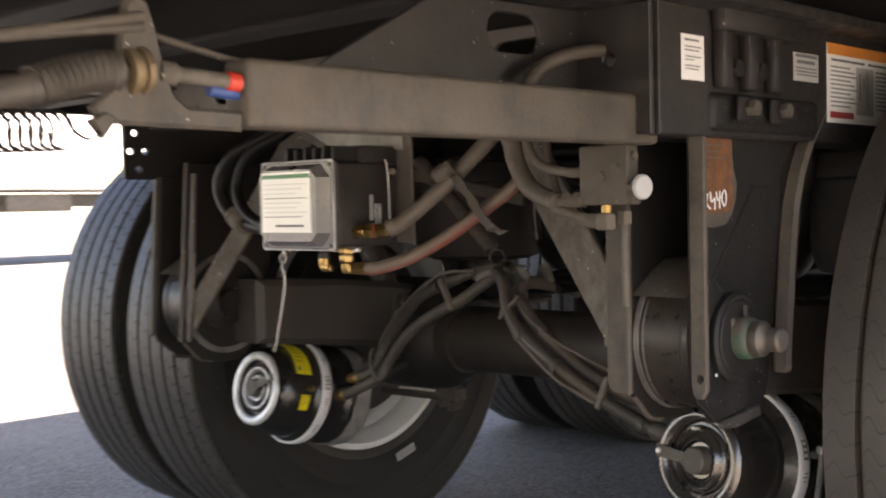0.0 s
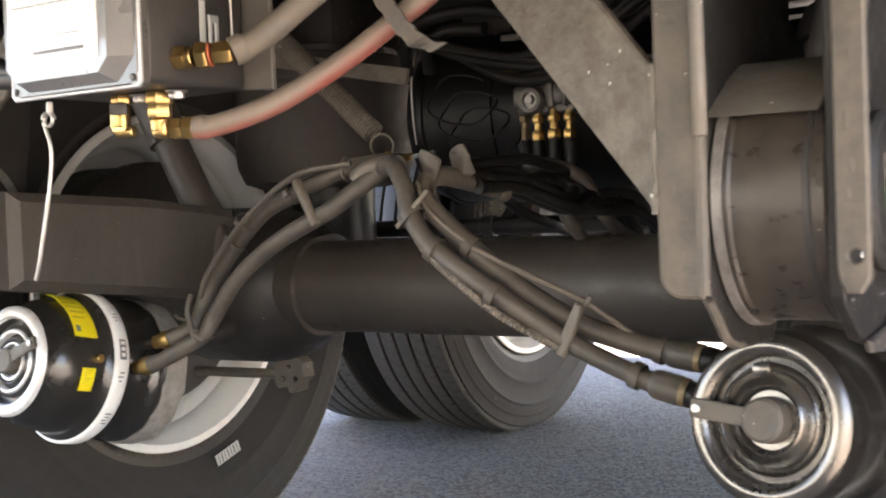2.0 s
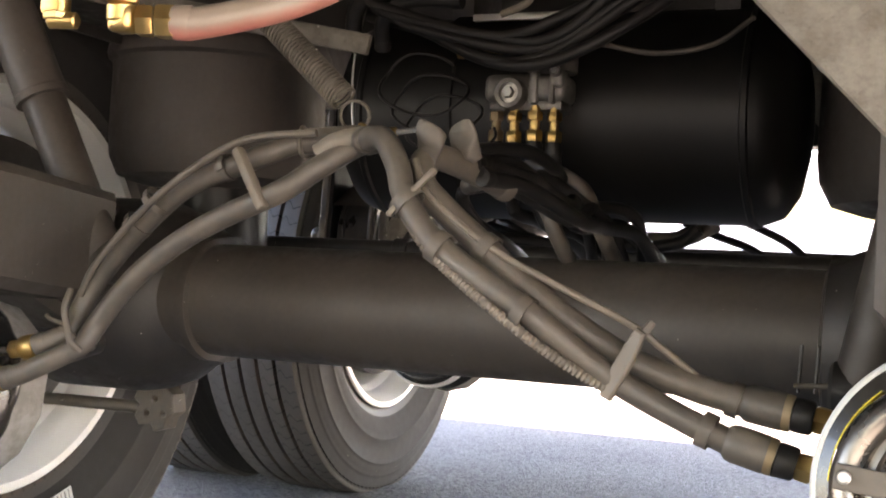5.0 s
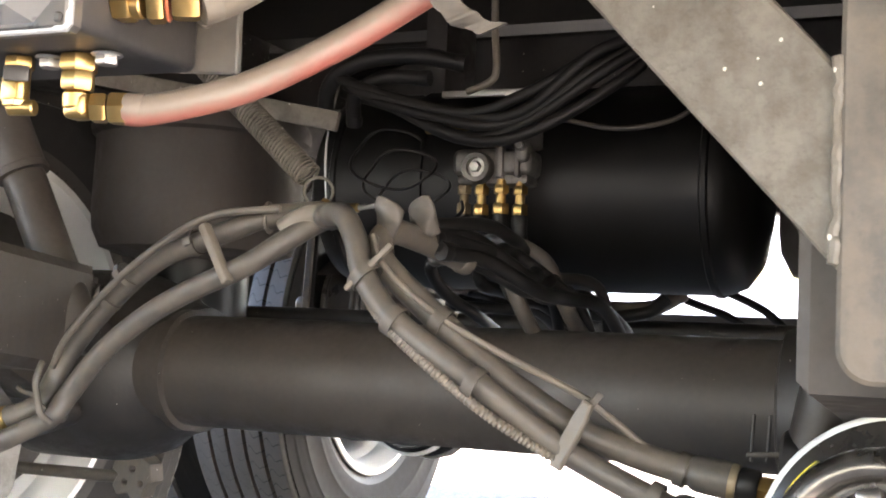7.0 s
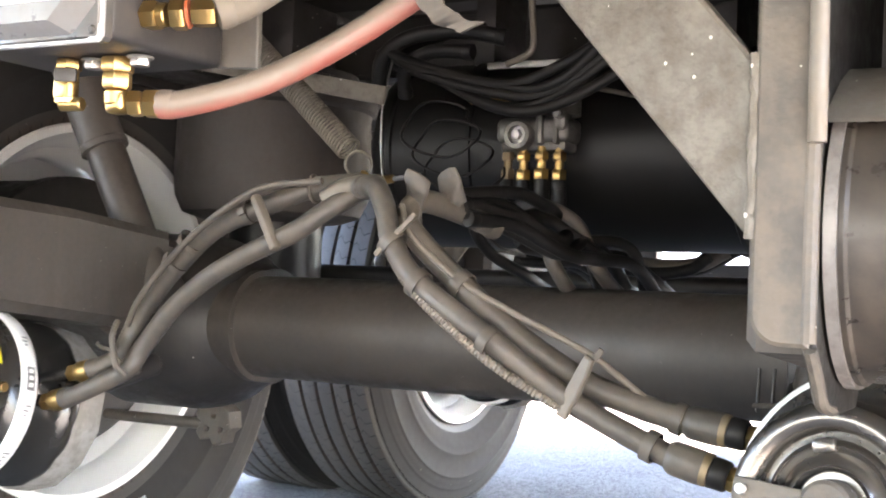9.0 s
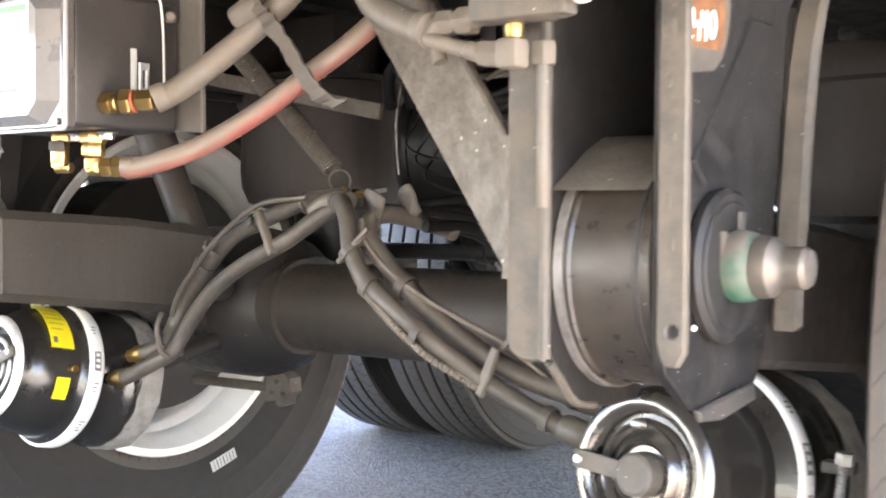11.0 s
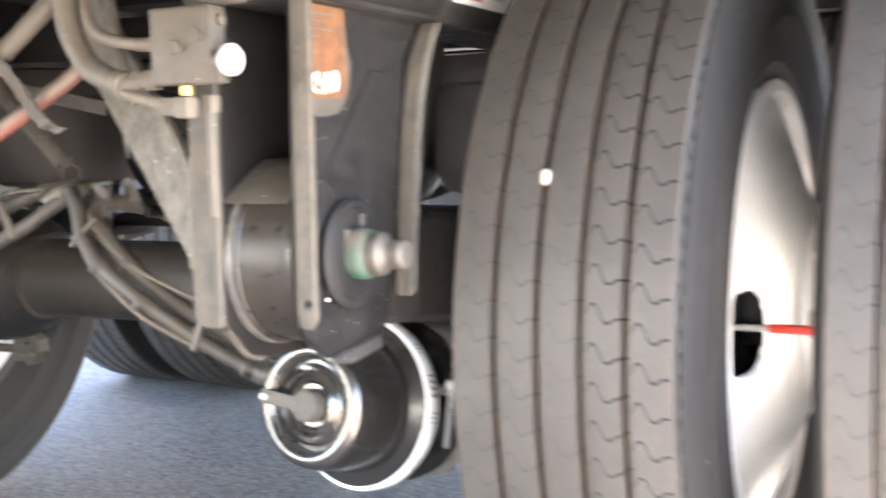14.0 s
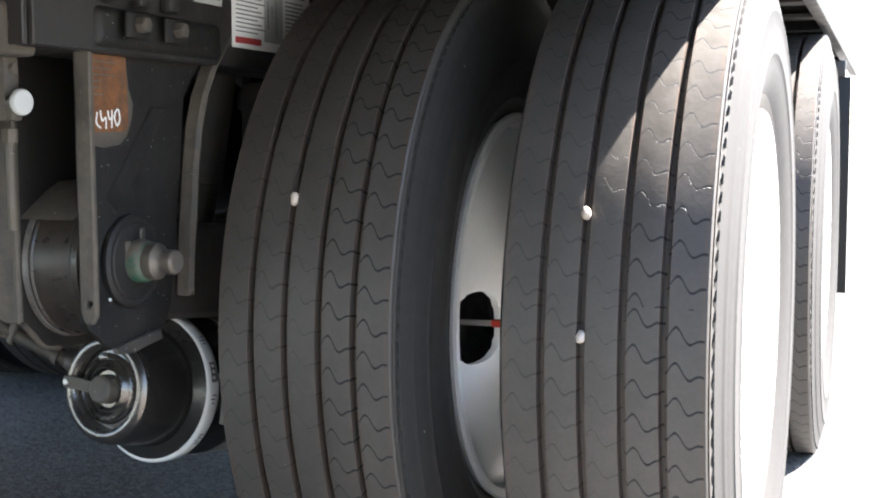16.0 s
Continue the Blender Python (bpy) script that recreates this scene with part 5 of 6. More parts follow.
part("green_header", block(lx0 + 0.002, lx1 - 0.002, Y0 - 0.0096, Y0 - 0.0092, lz1 - 0.009, lz1 - 0.003, 0), LABEL_GREEN, lab, smooth=0)
for i in range(8):
    part("print_bar", block(lx0 + 0.006, lx1 - 0.008 - 0.012 * (i % 3), Y0 - 0.0096, Y0 - 0.0092, lz1 - 0.018 - 0.0068 * i, lz1 - 0.0168 - 0.0068 * i, 0), LABEL_INK if i in (3, 7) else LABEL_GREY, lab, smooth=0)
part("barcode_bar", block(lx0 + 0.032, lx1 - 0.016, Y0 - 0.0097, Y0 - 0.0092, lz0 + 0.008, lz0 + 0.0115, 0), LABEL_INK, lab, smooth=0)
part("mount_plate", plate([(-0.18, 0.935), (-0.18, 0.885), (-0.115, 0.86), (-0.115, 0.73), (0.072, 0.715), (0.068, 0.94)], 0.006, at_y(-0.580), bevel=0.001), BEAM_GREY, module, "pale grey sheet steel bracket")
part("cover_sheet", plate([(-0.190, 0.908), (-0.105, 0.868), (0.056, 0.857), (0.056, 0.932), (-0.190, 0.932)], 0.003, at_y(-0.587), bevel=0.001), PALE_SHEET, module, "pale bare sheet metal cover")
part("slotted_tab", plate([(-0.645, 0.746), (-0.633, 0.746), (-0.633, 0.777), (-0.645, 0.777)], 0.003, at_x(X1 + 0.001), holes=[[(-0.6405, 0.754), (-0.6375, 0.754), (-0.6375, 0.770), (-0.6405, 0.770)]], bevel=0.0008), LID_EDGE, module, "small pale slotted tab")
part("edge_wire", sweep([(0.050, -0.621, 0.842), (0.050, -0.617, 0.832), (0.050, -0.614, 0.800), (0.050, -0.613, 0.745)], 0.0014, 6), STEEL, module)
for p in ((0.048, -0.604, 0.824), (0.054, -0.600, 0.748)):
    part("bracket_bolt", join(hexnut(p, (0.75, -0.66, 0), 0.0042, 0.005), rod(p, Vector(p) + Vector((0.003, -0.0027, 0)), 0.0056, 16)), NUT_DUSTY, module)
port = part("port", join(hexnut((0.046, -0.678, 0.737), (1, 0.12, 0), 0.0105, 0.012), rod((0.046, -0.678, 0.737), (0.064, -0.675, 0.737), 0.0085), hexnut((0.066, -0.674, 0.7375), (0.9, 0.42, 0.05), 0.0120, 0.010), hexnut((0.079, -0.668, 0.7385), (0.85, 0.50, 0.06), 0.0102, 0.016)), BRASS, module, "brass hose union")
part("port_collar", rod((0.0755, -0.6695, 0.738), (0.0775, -0.6685, 0.7382), 0.0108, 16), WORN_RED, port, "worn red collar")
part("elbow_fitting", join(hexnut((0.003, -0.658, 0.714), (0, 0, -1), 0.0122, 0.011), hexnut((0.003, -0.658, 0.703), (0, 0, -1), 0.0108, 0.012), rod((0.003, -0.658, 0.692), (0.003, -0.657, 0.678), 0.0092, 18, 0.003), tblock(Matrix.Translation((0.004, -0.656, 0.682)), 0.017, 0.017, 0.018, 0.005, 3), hexnut((0.011, -0.653, 0.681), (0.9, 0.42, 0.02), 0.0100, 0.010), hexnut((0.021, -0.648, 0.6812), (0.9, 0.42, 0.02), 0.0108, 0.013)), BRASS, module, "brass elbow fitting")
part("drain_fitting", join(hexnut((-0.041, -0.662, 0.714), (0, 0, -1), 0.0095, 0.008), rod((-0.041, -0.662, 0.706), (-0.041, -0.662, 0.684), 0.0072), tblock(Matrix.Translation((-0.043, -0.663, 0.693)), 0.014, 0.013, 0.018, 0.003), hexnut((-0.041, -0.662, 0.686), (0, 0, -1), 0.0095, 0.005), rod((-0.046, -0.664, 0.681), (-0.028, -0.660, 0.681), 0.0052)), BRASS, module, "brass drain fitting")
part("drain_tab", tblock(Matrix.Translation((-0.034, -0.672, 0.701)) @ Matrix.Rotation(0.5, 4, "Z"), 0.016, 0.004, 0.010, 0.001), BOX_BLACK, module)
for x in (-0.018, 0.026):
    part("base_nut", join(rod((x, -0.660, 0.7135), (x, -0.660, 0.7115), 0.0100, 18), hexnut((x, -0.660, 0.712), (0, 0, -1), 0.0072, 0.006)), STEEL, module)
part("side_port", join(rod((X0 - 0.014, -0.672, 0.738), (X0 + 0.006, -0.672, 0.738), 0.008, 16), hexnut((X0 - 0.004, -0.672, 0.738), (1, 0, 0), 0.010, 0.005)), RED_FIT, module, "red push fitting")
part("eye_bolt", join(rod((-0.104, -0.690, 0.712), (-0.104, -0.690, 0.700), 0.003, 8), coil((-0.106, -0.692, 0.696), (-0.106, -0.688, 0.696), 0.006, 0.0016, 1.5)), STEEL, module)
hose("thin braided wire hanging from the control box", [(-0.113, -0.69, 0.694), (-0.107, -0.688, 0.657), (-0.128, -0.688, 0.575), (-0.138, -0.687, 0.55)], 0.0018, STEEL, "wire", "pull_wire", per=5, segs=8)

hose("dusty grey air hose rising from the control box", [(0.094, -0.660, 0.7395), (0.106, -0.648, 0.747), (0.128, -0.625, 0.771), (0.165, -0.595, 0.812), (0.214, -0.565, 0.87), (0.24, -0.54, 0.913), (0.25, -0.52, 0.94)], 0.0115, RUBBER_PALE)
hose("dusty red air hose sagging from the brass elbow", [(0.032, -0.643, 0.6815), (0.044, -0.640, 0.681), (0.078, -0.626, 0.690), (0.107, -0.608, 0.704), (0.153, -0.587, 0.732), (0.2, -0.57, 0.765), (0.232, -0.555, 0.79), (0.27, -0.53, 0.83)], 0.0098, RED_HOSE)
hose("black wiring loom bent behind the control box", [(-0.150, -0.60, 0.93), (-0.197, -0.63, 0.895), (-0.270, -0.655, 0.862), (-0.305, -0.66, 0.820), (-0.292, -0.66, 0.779), (-0.247, -0.66, 0.754), (-0.19, -0.665, 0.743), (-0.13, -0.67, 0.739)], 0.012, RUBBER_BLACK, "cable", "wiring_loom")
hose("black cable bent behind the control box", [(-0.125, -0.60, 0.93), (-0.180, -0.63, 0.890), (-0.235, -0.65, 0.862), (-0.262, -0.655, 0.82), (-0.252, -0.66, 0.785), (-0.215, -0.665, 0.757), (-0.15, -0.67, 0.741)], 0.010, RUBBER_BLACK, "cable", "wiring_loom")
hose("crumpled grey tape round the wiring loom", [(-0.272, -0.66, 0.767), (-0.262, -0.659, 0.760), (-0.250, -0.661, 0.754), (-0.240, -0.659, 0.751), (-0.232, -0.661, 0.748)], 0.0165, RUBBER_PALE, "tape", "tape_wrap", per=3, wave=0.002, pitch=0.008)

# ---- hose bundle on its spring ----
spring = thing("hose_spring", "grey coil tension spring holding up the brake hoses", "coil spring")
SA, SB = Vector((-0.046, -0.262, 0.686)), Vector((-0.235, -0.262, 0.858))
part("spring_wire", coil(SA + (SB - SA) * 0.05, SB, 0.0125, 0.0013, 60), GREY_STEEL, spring)
part("end_loop", coil((-0.0425, -0.2648, 0.680), (-0.0435, -0.2632, 0.680), 0.0135, 0.0016, 1.1), GREY_STEEL, spring)
part("hook", sweep([(-0.036, -0.266, 0.671), (-0.030, -0.268, 0.668), (-0.027, -0.270, 0.660), (-0.030, -0.268, 0.651)], 0.0030, 8), BRASS, spring, "brass hook")
hose_a = hose("thick black brake hose strapped to another", [(-0.012, -0.28, 0.655), (-0.028, -0.285, 0.65), (-0.058, -0.3, 0.628), (-0.089, -0.31, 0.606), (-0.149, -0.31, 0.581), (-0.198, -0.31, 0.555), (-0.246, -0.305, 0.522), (-0.286, -0.302, 0.480), (-0.300, -0.310, 0.455), (-0.324, -0.318, 0.440), (-0.360, -0.325, 0.4225), (-0.379, -0.326, 0.4165)], 0.0105, RUBBER_HOSE)
hose_b = hose("second thick black brake hose with cable clamps", [(-0.03, -0.24, 0.66), (-0.087, -0.272, 0.655), (-0.117, -0.285, 0.643), (-0.147, -0.29, 0.631), (-0.206, -0.288, 0.609), (-0.26, -0.284, 0.568), (-0.302, -0.281, 0.526), (-0.321, -0.287, 0.490), (-0.322, -0.300, 0.468), (-0.336, -0.310, 0.456), (-0.351, -0.315, 0.450)], 0.0105, RUBBER_HOSE)
hose("thin black sensor cable along the brake hoses", [(-0.059, -0.305, 0.659), (-0.13, -0.312, 0.651), (-0.192, -0.312, 0.619), (-0.249, -0.305, 0.579), (-0.298, -0.3, 0.531), (-0.318, -0.295, 0.501)], 0.0036, RUBBER_HOSE, "cable", "sensor_cable")
hose_d = hose("thick black brake hose running down to the chamber", [(-0.015, -0.3, 0.653), (0.017, -0.325, 0.651), (0.039, -0.34, 0.627), (0.053, -0.35, 0.598), (0.087, -0.358, 0.561), (0.162, -0.362, 0.515), (0.204, -0.345, 0.482), (0.243, -0.335, 0.458), (0.303, -0.325, 0.43), (0.352, -0.317, 0.412)], 0.0105, RUBBER_HOSE)
hose_e = hose("second black brake hose running to the chamber", [(0.085, -0.2, 0.620), (0.065, -0.25, 0.634), (0.051, -0.29, 0.640), (0.047, -0.31, 0.630), (0.059, -0.325, 0.609), (0.12, -0.335, 0.56), (0.165, -0.33, 0.523), (0.229, -0.315, 0.482), (0.277, -0.305, 0.464), (0.316, -0.3, 0.454), (0.358, -0.3, 0.446)], 0.0115, RUBBER_HOSE)
hose("thin pale cable clipped over the brake hose", [(0.05, -0.33, 0.633), (0.069, -0.34, 0.603), (0.122, -0.345, 0.565), (0.17, -0.34, 0.54), (0.237, -0.325, 0.508), (0.262, -0.316, 0.490), (0.285, -0.306, 0.471), (0.302, -0.301, 0.458)], 0.0030, RUBBER_PALE, "cable", "sensor_cable")
hose("corrugated grey conduit under the brake hose", [(0.049, -0.352, 0.591), (0.089, -0.364, 0.55), (0.162, -0.37, 0.499), (0.203, -0.352, 0.471), (0.222, -0.344, 0.460), (0.232, -0.338, 0.458)], 0.0036, RUBBER_PALE, "conduit", "conduit", wave=0.0012, pitch=0.0040)


def tie(p, d, r, w, label="grey plastic cable tie round the hoses"):
    t = thing("cable_tie", label, "cable tie", group="cable ties on the hoses")
    m = along(p, d)
    part("band", lathe([(r, -w / 2), (r + 0.0015, -w / 2), (r + 0.0015, w / 2), (r, w / 2)], m, 24, closed=True), RUBBER_HOSE, t)
    part("head", tblock(m @ Matrix.Translation((r + 0.002, 0, 0)), 0.006, 0.008, w * 1.3, 0.001), RUBBER_HOSE, t)
    return t


tie((-0.260, -0.287, 0.572), (-0.7, 0, -0.6), 0.0135, 0.007)
tie((-0.236, -0.292, 0.595), (-0.7, 0, -0.6), 0.0135, 0.006)
tie((-0.312, -0.302, 0.462), (-0.5, -0.2, -0.7), 0.019, 0.006)
tie((-0.160, -0.29, 0.628), (-0.9, 0, -0.3), 0.0115, 0.007)
tie((0.054, -0.350, 0.597), (0.7, 0, -0.7), 0.0135, 0.010)
tie((0.088, -0.359, 0.560), (0.8, 0, -0.5), 0.0125, 0.010)
tie((0.163, -0.364, 0.513), (0.8, 0, -0.45), 0.0125, 0.010)
tie((0.120, -0.336, 0.560), (0.8, 0, -0.5), 0.0128, 0.011)
tie((0.300, -0.326, 0.432), (0.8, 0, -0.3), 0.0125, 0.010)
tie((0.316, -0.300, 0.454), (0.8, 0, -0.25), 0.0125, 0.009)
clip_ = thing("hose_clip", "small dusty plastic clip crossing the two brake hoses", "hose clip")
part("upright", sweep([(-0.311, -0.318, 0.506), (-0.308, -0.327, 0.494), (-0.307, -0.329, 0.484), (-0.301, -0.331, 0.470), (-0.297, -0.331, 0.458), (-0.292, -0.322, 0.449)], 0.0034, 10), RUBBER_HOSE, clip_)
part("prong", sweep([(-0.303, -0.330, 0.474), (-0.315, -0.329, 0.476), (-0.326, -0.327, 0.478), (-0.332, -0.325, 0.481)], 0.0024, 8), RUBBER_HOSE, clip_)
clampbar = thing("hose_clamp", "grey flat strap tying two brake hoses together", "hose clamp", group="straps on the hoses")
part("strap", plate([(-0.0045, -0.031), (0.0055, -0.030), (0.0072, -0.006), (0.0068, 0.016), (0.0048, 0.030), (-0.0040, 0.030), (-0.0058, 0.014), (-0.0066, -0.006)], 0.007, Matrix.Translation((0.240, -0.344, 0.478)) @ Matrix.Rotation(-0.30, 4, "Z") @ Matrix.Rotation(0.50, 4, "Y") @ at_y(0), bevel=0.0015), RUBBER_PALE, clampbar)
part("strap_tail", tblock(along((0.2545, -0.338, 0.506), (0.012, 0.004, 0.018)), 0.008, 0.006, 0.012, 0.001), RUBBER_HOSE, clampbar)
clampbar = thing("hose_clamp", "grey strap slung between the two brake hoses", "hose clamp", group="straps on the hoses")
part("strap", tblock(along((0.060, -0.355, 0.604), (0.038, 0.010, 0.041)), 0.010, 0.005, 0.054, 0.0015), RUBBER_PALE, clampbar)
clampbar = thing("hose_clamp", "grey bent strap tying the upper hoses together", "hose clamp", group="straps on the hoses")
part("strap", tblock(along((-0.117, -0.318, 0.616), (-0.038, 0.01, 0.057)), 0.011, 0.009, 0.066, 0.0025), RUBBER_PALE, clampbar)
yoke = thing("hose_yoke", "dusty rubber clamp where the hoses meet under the spring", "hose clamp")
part("saddle", sweep([(-0.062, -0.292, 0.640), (-0.045, -0.290, 0.651), (-0.020, -0.290, 0.656), (0.004, -0.300, 0.655)], 0.0108, 12), RUBBER_PALE, yoke)
part("pin", sweep([(-0.045, -0.272, 0.660), (-0.02, -0.270, 0.662), (0.00, -0.268, 0.664), (0.032, -0.266, 0.668)], 0.0025, 8), STEEL, yoke)
part("pin_sleeve", rod((-0.012, -0.268, 0.663), (0.002, -0.267, 0.6645), 0.0045, 10), BRASS, yoke)
for ring, y in (([(0.028, 0.674), (0.036, 0.673), (0.046, 0.668), (0.051, 0.661), (0.047, 0.650), (0.042, 0.640), (0.039, 0.628), (0.038, 0.612), (0.030, 0.617), (0.024, 0.632), (0.021, 0.648), (0.022, 0.662)], -0.312),
                ([(0.054, 0.662), (0.060, 0.671), (0.068, 0.675), (0.077, 0.673), (0.081, 0.662), (0.083, 0.644), (0.076, 0.639), (0.068, 0.642), (0.059, 0.638), (0.055, 0.648)], -0.268)):
    if y < -0.3:
        ring = [(0.5 + (x - 0.5) * 0.957, 0.55 + (z - 0.55) * 0.957) for x, z in ring]
    leaf = plate(ring, 0.0028, at_y(y), bevel=0.0008)
    bmesh.ops.subdivide_edges(leaf, edges=leaf.edges[:], cuts=2)
    mid = sum(x for x, z in ring) / len(ring)
    for v in leaf.verts:
        v.co.y += 22 * (v.co.x - mid) ** 2 - 0.25 * (v.co.z - 0.65)
        v.co += noise.noise_vector(v.co * 60) * 0.004
    part("flap", leaf, RUBBER_HOSE, yoke, "curled dusty rubber flap", smooth=60)
part("sleeve", rod((-0.088, -0.276, 0.654), (-0.030, -0.262, 0.660), 0.0125, 16), RUBBER_HOSE, yoke)
part("sleeve_lip", rod((-0.090, -0.2765, 0.6538), (-0.0865, -0.2757, 0.654), 0.0155, 18), RUBBER_PALE, yoke)

# end fittings at the chambers
for owner, p, d in ((hose_a, (-0.377, -0.326, 0.417), (-1, 0.0, -0.22)), (hose_b, (-0.350, -0.315, 0.450), (-1, 0, -0.2))):
    v = Vector(d).normalized()
    p = Vector(p)
    part("ferrule", lathe([(0, 0), (0.0108, 0), (0.0122, 0.002), (0.0122, 0.014), (0.0105, 0.018), (0, 0.018)], along(p, v), 20), BRASS, owner, "brass ferrule")
    part("end_nut", hexnut(p + v * 0.018, v, 0.0098, 0.013), BRASS, owner, "brass end nut")
    part("thread", rod(p + v * 0.030, p + v * 0.080, 0.0065, 12), CHAMBER_BLACK, owner, "black stub pipe")
for owner, p, d in ((hose_d, (0.318, -0.323, 0.4245), (1, 0.05, -0.26)), (hose_e, (0.326, -0.30, 0.4525), (1, 0.0, -0.16))):
    v = Vector(d).normalized()
    p = Vector(p)
    part("ferrule", lathe([(0, -0.004), (0.0118, -0.004), (0.0140, -0.001), (0.0148, 0.003), (0.0148, 0.025), (0.0142, 0.027), (0, 0.027)], along(p, v), 24), RUBBER_HOSE, owner, "dusty crimped sleeve")
    part("sleeve_end", lathe([(0, 0.027), (0.0142, 0.027), (0.0146, 0.029), (0.0140, 0.033), (0, 0.0335)], along(p, v), 24), BRASS_DULL, owner, "brass sleeve end")
    part("dark_collar", lathe([(0, 0.0335), (0.0125, 0.0335), (0.0135, 0.036), (0.0130, 0.047), (0.0115, 0.049), (0, 0.049)], along(p, v), 24), RUBBER_BLACK, owner)
    part("end_nut", join(hexnut(p + v * 0.049, v, 0.0112, 0.012), rod(p + v * 0.061, p + v * 0.072, 0.0075, 14)), BRASS, owner, "brass end nut")
# return spring and rod of the near slack adjuster
ret = thing("return_spring", "small dark coil return spring on a thin rod", "coil spring")
part("rod", rod((0.342, -0.16, 0.458), (0.40, -0.16, 0.462), 0.0026, 10), CHASSIS_DUSTY, ret)
part("coil", coil((0.380, -0.16, 0.461), (0.412, -0.163, 0.466), 0.007, 0.0014, 8), CHASSIS_DUSTY, ret)
for x in (0.346, 0.360):
    part("guide_wire", rod((x, -0.16, 0.452), (x + 0.002, -0.16, 0.494), 0.0016, 8), CHASSIS, ret)

# black hoses from the relay valve, hanging behind the axle
rng = random.Random(11)


def jit(p, k=0.008):
    return tuple(c + rng.uniform(-k, k) for c in p)


for i, (x, dx, r) in enumerate(((-0.023, -0.03, 0.0075), (0.001, 0.03, 0.0075), (0.026, 0.05, 0.0085), (0.048, 0.07, 0.0085))):
    hose("black air hose hanging from the relay valve", [(x, 0.042, 0.69), (x + 0.003, 0.040, 0.66), (x + 0.004, 0.035, 0.645), jit((x + dx * 0.6, 0.0, 0.625 - 0.01 * i)), jit((x + dx + 0.01, 0.05, 0.60)), jit((x + dx + 0.03, 0.12, 0.575)), (x + dx + 0.02, 0.22, 0.555)], r, RUBBER_BLACK)
for i in range(5):
    hose("black air hose running from the clamp to the valve", [(0.060 + 0.005 * i, -0.25, 0.650 - 0.006 * i), jit((0.080 + 0.006 * i, -0.18, 0.652 - 0.009 * i), 0.010), jit((0.092 + 0.009 * i, -0.11, 0.660 - 0.020 * i), 0.018), jit((0.10 + 0.012 * i, -0.04, 0.632 - 0.012 * i), 0.020), jit((0.095 + 0.016 * i, 0.03, 0.60), 0.012), (0.08 + 0.02 * i, 0.12, 0.545)], 0.0068 + 0.0008 * (i % 3), RUBBER_BLACK)
for x0, x1, z in ((0.067, 0.128, 0.655), (0.02, 0.085, 0.640)):
    hose("dusty black hose bending down behind the axle", [(x0 - 0.045, -0.03, z - 0.004), (x0, -0.05, z), (x1 - 0.018, -0.05, z - 0.020), (x1, -0.045, z - 0.055), (x1 + 0.004, 0.0, z - 0.085), (x1 - 0.01, 0.12, z - 0.11)], 0.0085, RUBBER_HOSE)
for i in range(5):
    hose("black nylon air line looped over the tank", [jit((-0.20 + 0.03 * i, 0.07, 0.855 + 0.012 * i)), jit((-0.10 - 0.02 * i, 0.0, 0.815 + 0.010 * i)), jit((-0.01, -0.03, 0.771 + 0.009 * i), 0.006), jit((0.07, -0.03, 0.776 + 0.009 * i), 0.006), jit((0.17, -0.02, 0.835 + 0.008 * i)), (0.24 + 0.01 * i, 0.02, 0.90)], 0.0068, RUBBER_BLACK)
hose("thick black hose arched above the tank", [(-0.20, 0.02, 0.80), (-0.185, 0.0, 0.845), (-0.14, -0.01, 0.868), (-0.07, -0.01, 0.872), (-0.01, 0.0, 0.862)], 0.010, RUBBER_BLACK)
hose("second thick black hose arched above the tank", [(-0.16, 0.02, 0.80), (-0.15, 0.0, 0.83), (-0.11, -0.01, 0.848), (-0.05, -0.01, 0.845)], 0.009, RUBBER_BLACK)
hose("thin grey rigid line dropping onto the valve", [(0.03, -0.02, 0.98), (0.032, -0.02, 0.90), (0.036, -0.02, 0.852), (0.03, -0.02, 0.836), (0.0, -0.015, 0.826)], 0.004, RUBBER_PALE, "air line", "air_line")
hose("thin pale wire hanging by the tank end", [(-0.205, 0.06, 0.86), (-0.212, 0.05, 0.80), (-0.213, 0.05, 0.75), (-0.208, 0.05, 0.70)], 0.0015, STEEL, "wire", "pull_wire", segs=6)
hose("dusty black hose slung under the air tank", [(0.00, 0.25, 0.616), (0.03, 0.27, 0.606), (0.07, 0.28, 0.599), (0.12, 0.28, 0.597), (0.155, 0.29, 0.603), (0.185, 0.30, 0.622)], 0.0105, RUBBER_HOSE)
hose("black hose slung under the air tank", [(0.01, 0.24, 0.612), (0.05, 0.25, 0.594), (0.10, 0.26, 0.587), (0.145, 0.27, 0.594), (0.170, 0.27, 0.612)], 0.0085, RUBBER_BLACK)
bar_ = thing("roll_tube", "dark steel tube running between the trailing arms", "steel tube")
part("tube", rod((-0.58, 0.405, 0.572), (0.58, 0.405, 0.572), 0.015, 20), CHASSIS, bar_)
for x in (-0.30, 0.06, 0.33):
    part("collar", rod((x - 0.012, 0.405, 0.572), (x + 0.012, 0.405, 0.572), 0.019, 20), CHASSIS, bar_)
# lines over the rear axle
for a in ([(0.02, 0.9, 0.655), (0.077, 0.9, 0.632), (0.135, 0.9, 0.612), (0.172, 0.9, 0.585), (0.19, 0.9, 0.55)], [(0.10, 0.9, 0.668), (0.162, 0.9, 0.642), (0.205, 0.9, 0.619), (0.236, 0.9, 0.588), (0.25, 0.9, 0.55)]):
    hose("black brake hose arched over the rear axle", a, 0.0075, RUBBER_BLACK)
